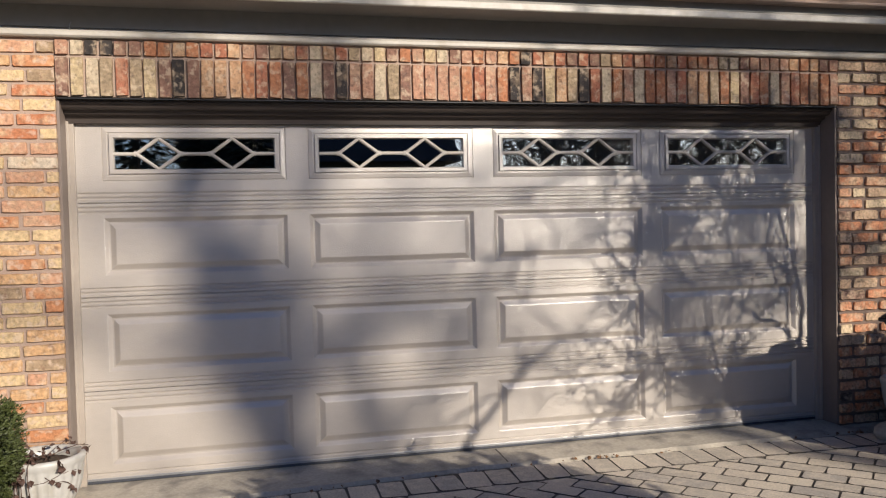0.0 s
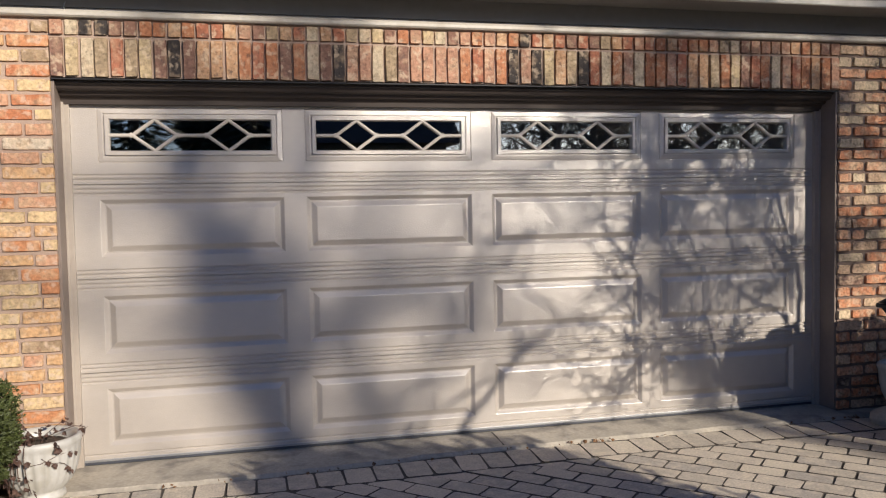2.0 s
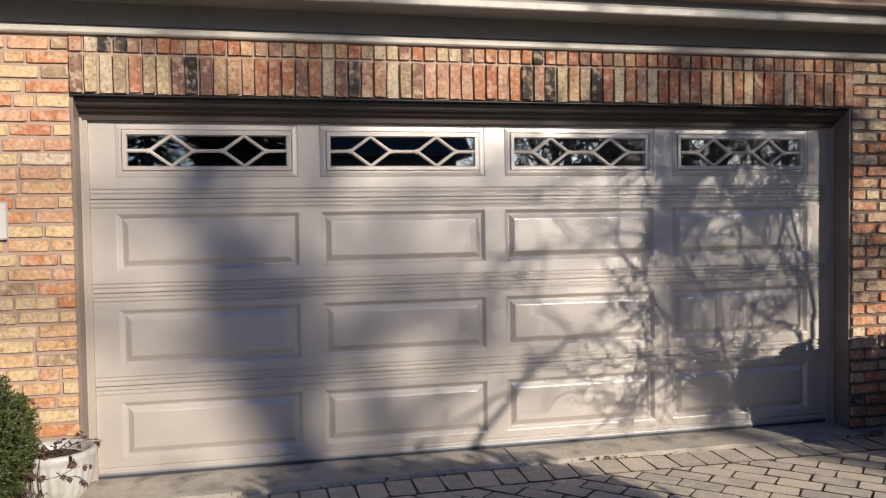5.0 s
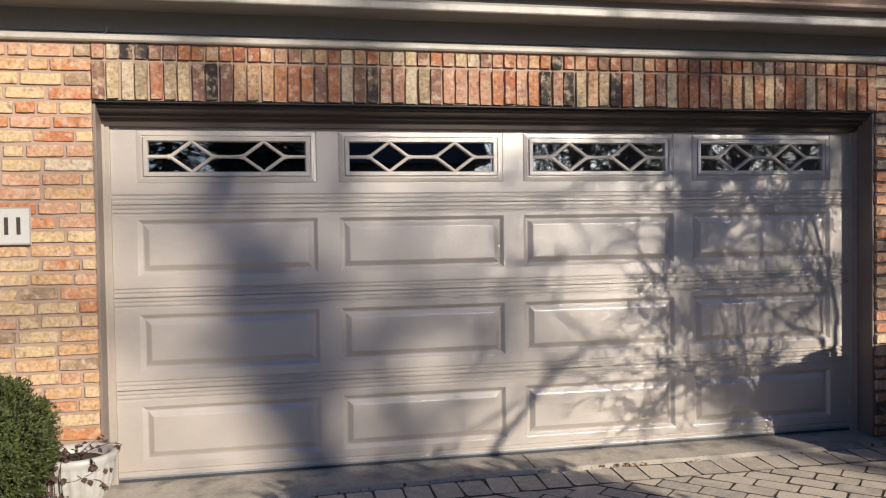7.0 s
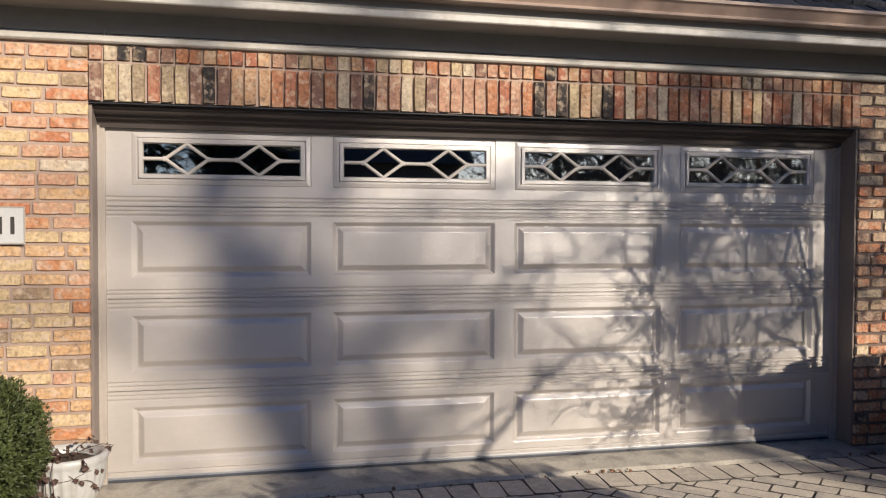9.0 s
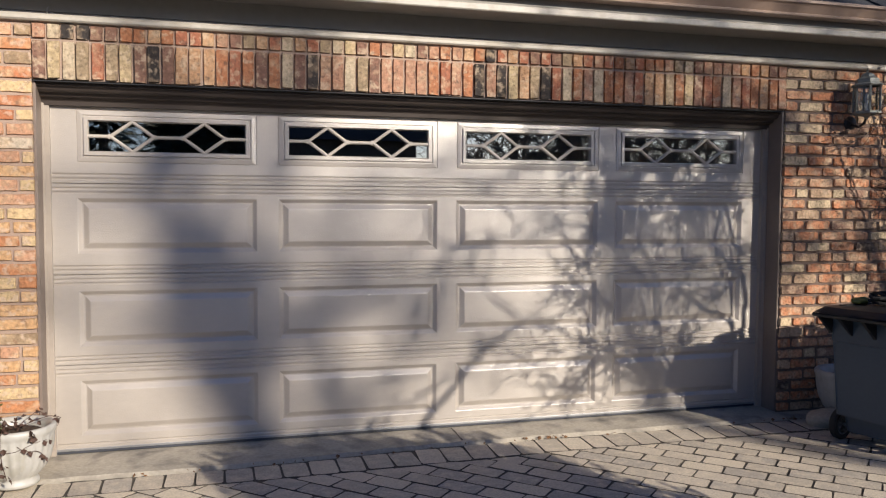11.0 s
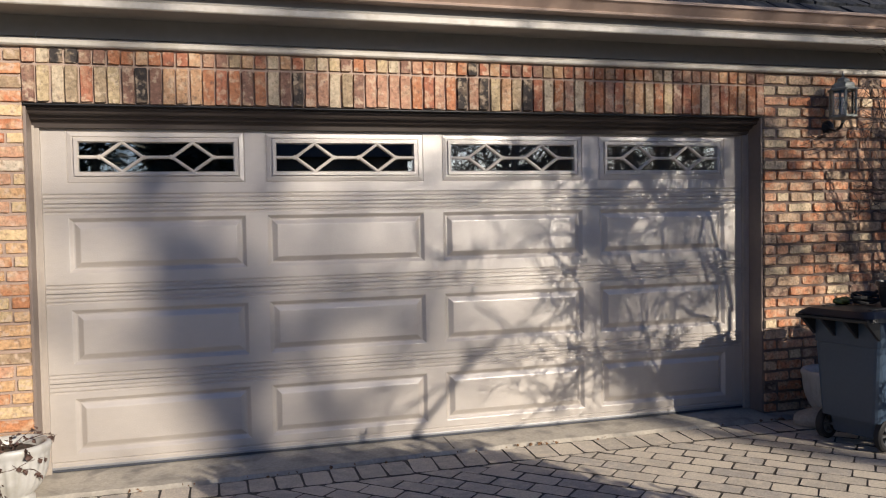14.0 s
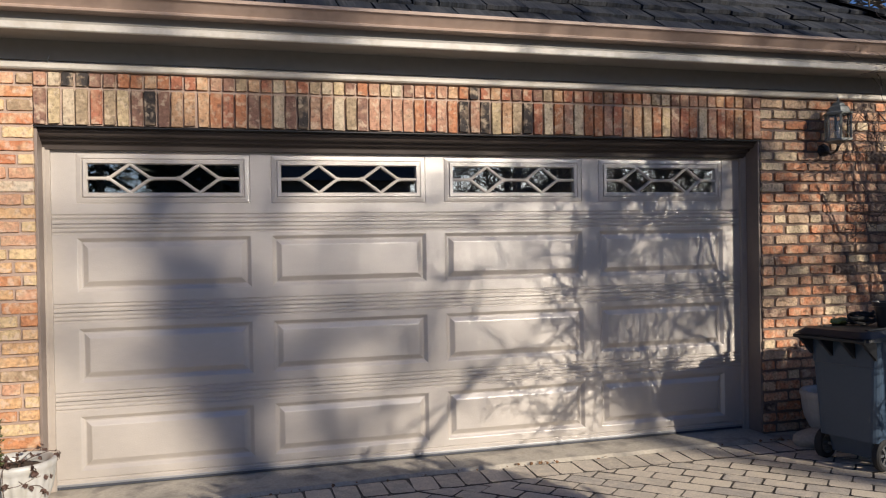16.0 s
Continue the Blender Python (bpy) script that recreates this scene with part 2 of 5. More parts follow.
BRICKS = [(0.0, (0.47, 0.20, 0.105)), (0.14, (0.50, 0.275, 0.185)), (0.34, (0.56, 0.33, 0.19)), (0.48, (0.56, 0.43, 0.26)),
          (0.58, (0.36, 0.27, 0.175)), (0.66, (0.42, 0.165, 0.10)), (0.78, (0.60, 0.49, 0.35)), (0.86, (0.28, 0.155, 0.115)), (0.962, (0.055, 0.047, 0.045))]
MAT = {
    "brick": piece_material("reclaimed_brick", BRICKS, (0.58, 0.42, 0.28), patch_low=0.5, patch_high=0.75, soot=(0.10, 0.07, 0.06), smear=(0.60, 0.47, 0.34), vary=0.24, pits=0.28, fine=48, tone=0.80),
    "brick_clean": piece_material("orange_cream_brick", [(0.0, (0.50, 0.225, 0.11)), (0.13, (0.53, 0.295, 0.185)), (0.27, (0.55, 0.335, 0.175)), (0.44, (0.58, 0.425, 0.24)), (0.77, (0.46, 0.18, 0.09)), (0.86, (0.58, 0.48, 0.365)), (0.93, (0.31, 0.22, 0.14))], (0.60, 0.43, 0.27), patch_low=0.46, patch_high=0.70, vary=0.22, soot=(0.24, 0.14, 0.09), smear=(0.60, 0.46, 0.36), pits=0.18, fine=48, tone=0.99),
    "brick_worn": piece_material("weathered_brick", [(0.0, (0.50, 0.215, 0.115)), (0.2, (0.57, 0.31, 0.19)), (0.4, (0.52, 0.36, 0.24)), (0.55, (0.52, 0.23, 0.125)), (0.70, (0.58, 0.46, 0.31)), (0.86, (0.31, 0.19, 0.14)), (0.95, (0.12, 0.085, 0.07))], (0.58, 0.43, 0.29), soot=(0.09, 0.065, 0.05), vary=0.28, smear=(0.58, 0.44, 0.32), pits=0.34, fine=55),
    "mortar": material("mortar", (0.37, 0.275, 0.22), 0.95, vary=0.2, grain=120, bump=0.6, depth=0.004),
    "mortar_dark": material("sooty_mortar", (0.17, 0.125, 0.105), 0.95, vary=0.3, grain=90, bump=0.6, depth=0.004),
    "twig": material("dark_purple_brown_twigs", (0.055, 0.042, 0.040), 0.85, vary=0.3, scale=8, bump=0.2),
    "door": material("taupe_door_paint", (0.43, 0.385, 0.343), 0.45, vary=0.06, scale=1.2, grain=30, bump=1.0, bump_scale=185, depth=0.00055, spec=0.5, stretch=(0.5, 1, 1), coat=1.0),
    "muntin": material("pale_taupe_muntin", (0.46, 0.42, 0.38), 0.45, vary=0.05, bump=0.1),
    "trim": material("taupe_trim_paint", (0.37, 0.32, 0.275), 0.5, vary=0.08, scale=2, grain=25, bump=0.15),
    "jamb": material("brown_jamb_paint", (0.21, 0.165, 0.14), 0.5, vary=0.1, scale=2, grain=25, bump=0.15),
    # the jamb brown darkened: shade under the lintel put into the colour
    "head": material("shaded_brown_head_paint", (0.052, 0.040, 0.035), 0.5, vary=0.1, scale=2, grain=25, bump=0.15),
    "fascia": material("greige_fascia_paint", (0.47, 0.44, 0.395), 0.5, vary=0.12, scale=4, grain=40, bump=0.15, stain=(0.40, 0.36, 0.31)),
    # about half the fascia's greige: eave shade put into the colour
    "soffit": material("shaded_soffit_paint", (0.24, 0.228, 0.21), 0.6, vary=0.08, scale=1.5, grain=20, bump=0.1),
    "gutter": material("brown_aluminium_gutter", (0.36, 0.265, 0.215), 0.38, metal=0.0, vary=0.1, scale=3, grain=20, bump=0.08, stain=(0.30, 0.22, 0.18)),
    "shingle": piece_material("weathered_cedar", [(0.0, (0.015, 0.018, 0.025)), (0.3, (0.022, 0.026, 0.034)), (0.55, (0.038, 0.041, 0.048)), (0.8, (0.018, 0.022, 0.029))], (0.050, 0.051, 0.055), fine=75, vary=0.5, stretch=(1.0, 0.07, 0.07)),
    "shingle_field": piece_material("joined_weathered_cedar", [(0.0, (0.015, 0.018, 0.025)), (0.3, (0.022, 0.026, 0.034)), (0.55, (0.038, 0.041, 0.048)), (0.8, (0.018, 0.022, 0.029))], (0.050, 0.051, 0.055), fine=75, vary=0.5, stretch=(1.0, 0.07, 0.07), joined=True),
    "concrete": material("concrete", (0.40, 0.36, 0.30), 0.9, vary=0.25, scale=2.5, grain=50, bump=0.6, depth=0.004, stain=(0.24, 0.22, 0.19)),
    "paver": piece_material("concrete_paver", [(0.0, (0.394, 0.348, 0.290)), (0.35, (0.464, 0.406, 0.336)), (0.65, (0.348, 0.313, 0.273)), (0.85, (0.510, 0.447, 0.360))], (0.534, 0.464, 0.371), vary=0.2, tone=1.17),
    "paver_field": piece_material("joined_concrete_paver", [(0.0, (0.394, 0.348, 0.290)), (0.35, (0.464, 0.406, 0.336)), (0.65, (0.348, 0.313, 0.273)), (0.85, (0.510, 0.447, 0.360))], (0.534, 0.464, 0.371), vary=0.2, tone=1.17, joined=True),
    "sand": material("joint_sand", (0.085, 0.073, 0.060), 0.95, vary=0.3, grain=100, bump=0.6, depth=0.006),
    "ground": material("winter_lawn", (0.13, 0.115, 0.06), 0.95, vary=0.4, scale=1.0, grain=12, bump=0.8, depth=0.03),
    "seal": material("rubber_seal", (0.05, 0.055, 0.07), 0.5, vary=0.1, bump=0.05),
    "alu": material("aluminium_strip", (0.36, 0.37, 0.39), 0.5, metal=0.8, vary=0.1, bump=0.1),
    "bin": material("dark_grey_bin_plastic", (0.040, 0.068, 0.108), 0.42, vary=0.12, scale=3, grain=60, bump=0.15, depth=0.001),
    "bin_dark": material("black_plastic", (0.018, 0.02, 0.024), 0.4, vary=0.15, bump=0.1),
    "pot": material("white_glazed_planter", (0.46, 0.45, 0.425), 0.4, vary=0.08, scale=6, grain=40, bump=0.15, stain=(0.40, 0.385, 0.345)),
    "soil": material("potting_soil", (0.05, 0.035, 0.025), 0.95, vary=0.4, grain=80, bump=0.8, depth=0.01),
    "dead_leaf": material("withered_leaf", (0.075, 0.04, 0.03), 0.7, vary=0.5, scale=20, bump=0.2),
    "leaf_crumb": material("dry_leaf_crumb", (0.20, 0.105, 0.05), 0.8, vary=0.5, scale=25, bump=0.2),
    "green": material("evergreen_leaf", (0.056, 0.072, 0.018), 0.6, vary=0.65, scale=9, grain=50, bump=0.1),
    "conifer": material("conifer_needles", (0.05, 0.075, 0.05), 0.7, vary=0.5, scale=2, grain=20, bump=0),
    "bark": material("grey_bark", (0.15, 0.125, 0.10), 0.9, vary=0.35, scale=6, grain=50, bump=0.7, depth=0.01),
    "sign": material("white_enamel_plaque", (0.56, 0.55, 0.52), 0.35, vary=0.05, bump=0.05),
    "sign_dark": material("dark_enamel", (0.06, 0.05, 0.045), 0.4, vary=0.05, bump=0),
    "lamp_glass": glass_material("clear_lantern_glass", 1.5, 0.06),
    "lamp_metal": material("verdigris_lantern_metal", (0.21, 0.225, 0.21), 0.5, metal=0.2, vary=0.25, scale=15, bump=0.3),
    "iron": material("black_iron", (0.025, 0.025, 0.028), 0.5, metal=0.4, vary=0.2, bump=0.2),
    "bulb": material("frosted_bulb", (0.8, 0.8, 0.78), 0.3, vary=0.02, bump=0),
    "plaster": material("garage_inside", (0.10, 0.10, 0.10), 0.9, vary=0.1, bump=0.2),
    "siding": material("far_house_siding", (0.10, 0.09, 0.085), 0.8, vary=0.1, bump=0.1),
    "far_roof": material("far_house_roof", (0.05, 0.048, 0.05), 0.9, vary=0.2, bump=0.2),
    "yellow": material("faded_yellow_green_plastic", (0.22, 0.23, 0.06), 0.5, vary=0.2, bump=0.1),
    "rubber": material("black_tyre_rubber", (0.02, 0.02, 0.021), 0.75, vary=0.2, bump=0.3),
    "rim": material("grey_wheel_plastic", (0.10, 0.105, 0.11), 0.5, vary=0.1, bump=0.1),
    "glass": glass_material("boosted_window_glass"),
}


# ---- building helpers ----
def link_mesh(name, bm, mat, parent=None, label="", smooth=False):
    me = bpy.data.meshes.new(name)
    bm.normal_update()
    bm.to_mesh(me)
    bm.free()
    if smooth:
        for p in me.polygons:
            p.use_smooth = True
    me.materials.append(MAT[mat])
    ob = new(name, me)
    if parent:
        ob.parent = parent
    if label:
        ob["label"] = label
    return ob


def part(name, bm, mat, parent, label="", smooth=False):
    return link_mesh(name, bm, mat, parent, label, smooth)


def share(name, me, parent, m):
    ob = new(name, me)
    ob.parent = parent
    ob.matrix_basis = m
    return ob


def empty(name, x=0, y=0, z=0, rz=0):
    e = new(name)
    e.matrix_basis = pose(x, y, z, 0, 0, rz)
    return e


def add_box(bm, x0, x1, y0, y1, z0, z1, bevel=0.0, m=None):
    r = bmesh.ops.create_cube(bm, size=1)
    vs = r["verts"]
    for v in vs:
        v.co = Vector((x0 + (v.co.x + 0.5) * (x1 - x0), y0 + (v.co.y + 0.5) * (y1 - y0), z0 + (v.co.z + 0.5) * (z1 - z0)))
    if bevel:
        es = list({e for v in vs for e in v.link_edges})
        r = bmesh.ops.bevel(bm, geom=es, offset=bevel, segments=2, affect="EDGES", profile=0.6)
        vs = list({v for f in r["faces"] for v in f.verts} | {v for v in vs if v.is_valid})
    if m is not None:
        bmesh.ops.transform(bm, matrix=m, verts=vs)
    return vs


def box(x0, x1, y0, y1, z0, z1, bevel=0.0):
    bm = bmesh.new()
    add_box(bm, x0, x1, y0, y1, z0, z1, bevel)
    return bm


def add_lathe(bm, profile, cx=0, cy=0, steps=32, flute=0.0, flutes=0, ellipse=1.0):
    """A turned body from (radius, height) pairs; flutes cut it along its height."""
    rings = []
    for r, z, *fl in profile:
        amount = fl[0] if fl else 0.0
        ring = []
        for i in range(steps):
            a = 2 * math.pi * i / steps
            rr = r * (1 - flute * amount * (0.5 + 0.5 * math.cos(a * flutes))) if flutes else r
            ring.append(bm.verts.new((cx + rr * math.cos(a), cy + ellipse * rr * math.sin(a), z)))
        rings.append(ring)
    for a, b in zip(rings, rings[1:]):
        for i in range(steps):
            j = (i + 1) % steps
            bm.faces.new((a[i], a[j], b[j], b[i]))
    return rings


def add_tube(bm, pts, radii, sides=6):
    rings = []
    up = Vector((0.3, 0.2, 0.9))
    for i, p in enumerate(pts):
        p = Vector(p)
        d = (Vector(pts[min(i + 1, len(pts) - 1)]) - Vector(pts[max(i - 1, 0)]))
        d = d.normalized() if d.length > 1e-6 else Vector((0, 0, 1))
        u = d.cross(up)
        u = u.normalized() if u.length > 1e-3 else Vector((1, 0, 0))
        v = d.cross(u)
        rings.append([bm.verts.new(p + radii[i] * (math.cos(2 * math.pi * k / sides) * u + math.sin(2 * math.pi * k / sides) * v)) for k in range(sides)])
    for a, b in zip(rings, rings[1:]):
        for k in range(sides):
            j = (k + 1) % sides
            bm.faces.new((a[k], a[j], b[j], b[k]))
    bm.faces.new(rings[-1])
    bm.faces.new(rings[0][::-1])


def add_prism(bm, profile, x0, x1):
    """A closed (y, z) profile drawn along x."""
    a = [bm.verts.new((x0, y, z)) for y, z in profile]
    b = [bm.verts.new((x1, y, z)) for y, z in profile]
    k = len(profile)
    for i in range(k):
        j = (i + 1) % k
        bm.faces.new((a[i], b[i], b[j], a[j]))
    bm.faces.new(a)
    bm.faces.new(b[::-1])
    bmesh.ops.recalc_face_normals(bm, faces=bm.faces[:])


# ---- the plan ----
DOOR_W, DOOR_H = 4.885, 2.15
BRICK_Y = -0.20                     # the face of the brickwork; the door's face is y = 0
OPEN_L, OPEN_R = -0.060, 4.945      # the brick opening
LINTEL_Z, MID_Z, TOP_Z = 2.213, 2.450, 2.547
WALL_L, WALL_R = -2.2, 6.38
COURSE = 0.0795


# ---- ground ----
bm = bmesh.new()
bmesh.ops.create_grid(bm, x_segments=40, y_segments=40, size=900)
bmesh.ops.transform(bm, matrix=Matrix.Translation((0, 0, -0.16)), verts=bm.verts[:])
ground = tagged(link_mesh("ground", bm, "ground"), "dormant brown-green winter lawn around the driveway", "ground", kind="structure")
bm = box(-2.6, 9.5, -16, 0.3, -0.15, -0.0395)
driveway = tagged(link_mesh("driveway_bed", bm, "sand"), "dark sand bed between the grey-tan driveway pavers", "driveway", kind="structure")

# concrete apron under the door, with a worn front edge
bm = bmesh.new()
random.seed(4)
edge = []
N = 90
for i in range(N + 1):
    x = -0.30 + (5.35 + 0.30) * i / N
    y = -0.425 + 0.11 * max(0, min(1, (x - 0.9) / 1.5)) + 0.018 * noise.noise((x * 1.7, 0, 3)) + 0.016 * noise.noise((x * 9, 4, 1))
    edge.append((x, y))
top_a = [bm.verts.new((x, 0.35, -0.004)) for x, y in edge]
top_m = [bm.verts.new((x, -0.12, -0.006)) for x, y in edge]
top_b = [bm.verts.new((x, y + 0.02, -0.018 + 0.004 * noise.noise((x * 12, 1, 1)))) for x, y in edge]
low = [bm.verts.new((x, y - 0.004, -0.036)) for x, y in edge]
base = [bm.verts.new((x, y - 0.01, -0.10)) for x, y in edge]
for r0, r1 in ((top_a, top_m), (top_m, top_b), (top_b, low), (low, base)):
    for i in range(N):
        bm.faces.new((r0[i], r1[i], r1[i + 1], r0[i + 1]))
bmesh.ops.recalc_face_normals(bm, faces=bm.faces[:])
apron = tagged(link_mesh("concrete_apron", bm, "concrete"), "worn concrete strip under the garage door with a ragged edge", "threshold", kind="structure")


bm = bmesh.new()
line = [(-0.012, -0.0035), (-0.12, -0.0045), (-0.21, -0.0095), (-0.285, -0.0125)]
for (y0, z0), (y1, z1) in zip(line, line[1:]):
    w0, w1 = 0.004 + 0.002 * math.sin(y0 * 40), 0.004 + 0.002 * math.sin(y1 * 40)
    bm.faces.new([bm.verts.new(p) for p in ((2.472 - w0, y0, z0), (2.472 + w0, y0, z0), (2.472 + w1, y1, z1), (2.472 - w1, y1, z1))])
link_mesh("control_joint", bm, "sand", apron)


# ---- the house: core walls, soffit, gutter, roof ----
def wall(name, x0, x1, z0, z1, label, joint="mortar"):
    ob = tagged(link_mesh(name, box(x0, x1, BRICK_Y + 0.008, 0.10, z0, z1), joint), label, "wall", kind="structure")
    return ob


wall_left = wall("wall_left", WALL_L, OPEN_L - 0.004, -0.12, 2.60, "wall of mixed orange and cream reclaimed bricks in pinkish mortar")
wall_right = wall("wall_right", OPEN_R + 0.004, WALL_R, -0.12, 2.60, "wall of rough orange-brown reclaimed bricks in dark grey mortar", "mortar_dark")
wall_lintel = wall("wall_lintel", OPEN_L - 0.002, OPEN_R + 0.002, LINTEL_Z + 0.012, 2.60, "lintel band of upright reclaimed bricks above the garage door")
for nm, bmx in (("wall_back", box(WALL_L, WALL_R, 6.3, 6.5, -0.12, 2.9)), ("wall_side", box(WALL_L, WALL_L + 0.2, 0.102, 6.298, -0.12, 2.9)),
                ("wall_side_far", box(WALL_R - 0.2, WALL_R, 0.102, 6.298, -0.12, 2.9))):
    tagged(link_mesh(nm, bmx, "plaster"), "plain dark inner wall of the garage", "wall", kind="structure")
tagged(link_mesh("ceiling", box(WALL_L + 0.2, WALL_R - 0.2, 0.102, 6.298, 2.56, 2.6), "plaster"), "plain dark garage ceiling", "ceiling", kind="structure")
tagged(link_mesh("floor", box(WALL_L + 0.2, WALL_R - 0.2, 0.352, 6.298, -0.12, -0.004), "plaster"), "plain concrete garage floor", "floor", kind="structure")

EAVE_L, EAVE_R = WALL_L - 0.3, WALL_R + 0.28
eave = tagged(empty("eave"), "greige painted eave with frieze board, soffit and moulding", "eave", kind="structure")
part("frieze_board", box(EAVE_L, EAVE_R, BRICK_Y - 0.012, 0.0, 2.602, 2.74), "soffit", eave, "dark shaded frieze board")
bm = bmesh.new()
add_prism(bm, [(-0.19, 2.545), (-0.222, 2.547), (-0.232, 2.556), (-0.232, 2.572), (-0.222, 2.583), (-0.205, 2.600), (-0.19, 2.600)], EAVE_L, EAVE_R)
part("frieze_moulding", bm, "fascia", eave, "pale weathered moulding strip")
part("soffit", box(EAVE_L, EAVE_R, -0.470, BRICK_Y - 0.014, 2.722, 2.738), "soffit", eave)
bm = bmesh.new()
add_prism(bm, [(-0.468, 2.716), (-0.488, 2.714), (-0.494, 2.720), (-0.494, 2.752), (-0.486, 2.758), (-0.468, 2.760)], EAVE_L, EAVE_R)
part("fascia_moulding", bm, "fascia", eave, "pale weathered moulding strip")
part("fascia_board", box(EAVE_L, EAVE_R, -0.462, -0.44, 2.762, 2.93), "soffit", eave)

gutter = tagged(empty("gutter"), "brown painted aluminium gutter along the eave", "gutter", kind="structure")
bm = bmesh.new()
add_prism(bm, [(-0.466, 2.815), (-0.535, 2.812), (-0.552, 2.818), (-0.554, 2.828), (-0.545, 2.836), (-0.556, 2.850), (-0.580, 2.878),
               (-0.592, 2.888), (-0.604, 2.892), (-0.606, 2.910), (-0.596, 2.914), (-0.585, 2.905), (-0.466, 2.870)], EAVE_L, EAVE_R)
part("trough", bm, "gutter", gutter)

# hip roof core
RISE = 0.742
EX0, EX1, EY, EZ = EAVE_L - 0.02, EAVE_R + 0.02, -0.50, 2.895
bm = bmesh.new()
RUN = 3.9
c = [bm.verts.new(p) for p in ((EX0, EY, EZ), (EX1, EY, EZ), (EX1, 7.2, EZ), (EX0, 7.2, EZ), (EX0 + RUN, EY + RUN, EZ + RISE * RUN), (EX1 - RUN, EY + RUN, EZ + RISE * RUN))]
for f in ((0, 1, 5, 4), (1, 2, 5), (2, 3, 4, 5), (3, 0, 4), (3, 2, 1, 0)):
    bm.faces.new([c[i] for i in f])
bmesh.ops.recalc_face_normals(bm, faces=bm.faces[:])
roof = tagged(link_mesh("roof", bm, "shingle"), "hip roof of dark weathered cedar shingles", "roof", kind="structure")


# ---- the garage door ----
garage_door = tagged(empty("garage_door"), "taupe sectional garage door with raised panels and a row of small windows", "garage door")
PX0, PITCH, PW = 0.133, 1.186, 1.053
SEAMS = [0.012, 0.540, 1.090, 1.640, 2.150]
PZ = [(0.105, 0.443), (0.652, 0.990), (1.217, 1.553)]


def door_skin(bm, x0, x1, prof):
    """A strip of the door's skin from (depth, z) pairs."""
    a = [bm.verts.new((x0, d, z)) for d, z in prof]
    b = [bm.verts.new((x1, d, z)) for d, z in prof]
    for i in range(len(prof) - 1):
        bm.faces.new((a[i], b[i], b[i + 1], a[i + 1]))


def ribs(z0, z1, at):
    prof = [(0, z0)]
    for g in sorted(at):
        prof += [(0, g - 0.010), (0.009, g - 0.002), (0.009, g + 0.002), (0, g + 0.010)]
    return prof + [(0, z1)]


def ring_panel(bm, x0, x1, z0, z1, steps):
    """Nested rectangles at (inset, depth); the last one is closed."""
    rings = [[bm.verts.new(p) for p in ((x0 + s, d, z0 + s), (x1 - s, d, z0 + s), (x1 - s, d, z1 - s), (x0 + s, d, z1 - s))] for s, d in steps]
    for a, b in zip(rings, rings[1:]):
        for i in range(4):
            j = (i + 1) % 4
            bm.faces.new((a[i], a[j], b[j], b[i]))
    return rings


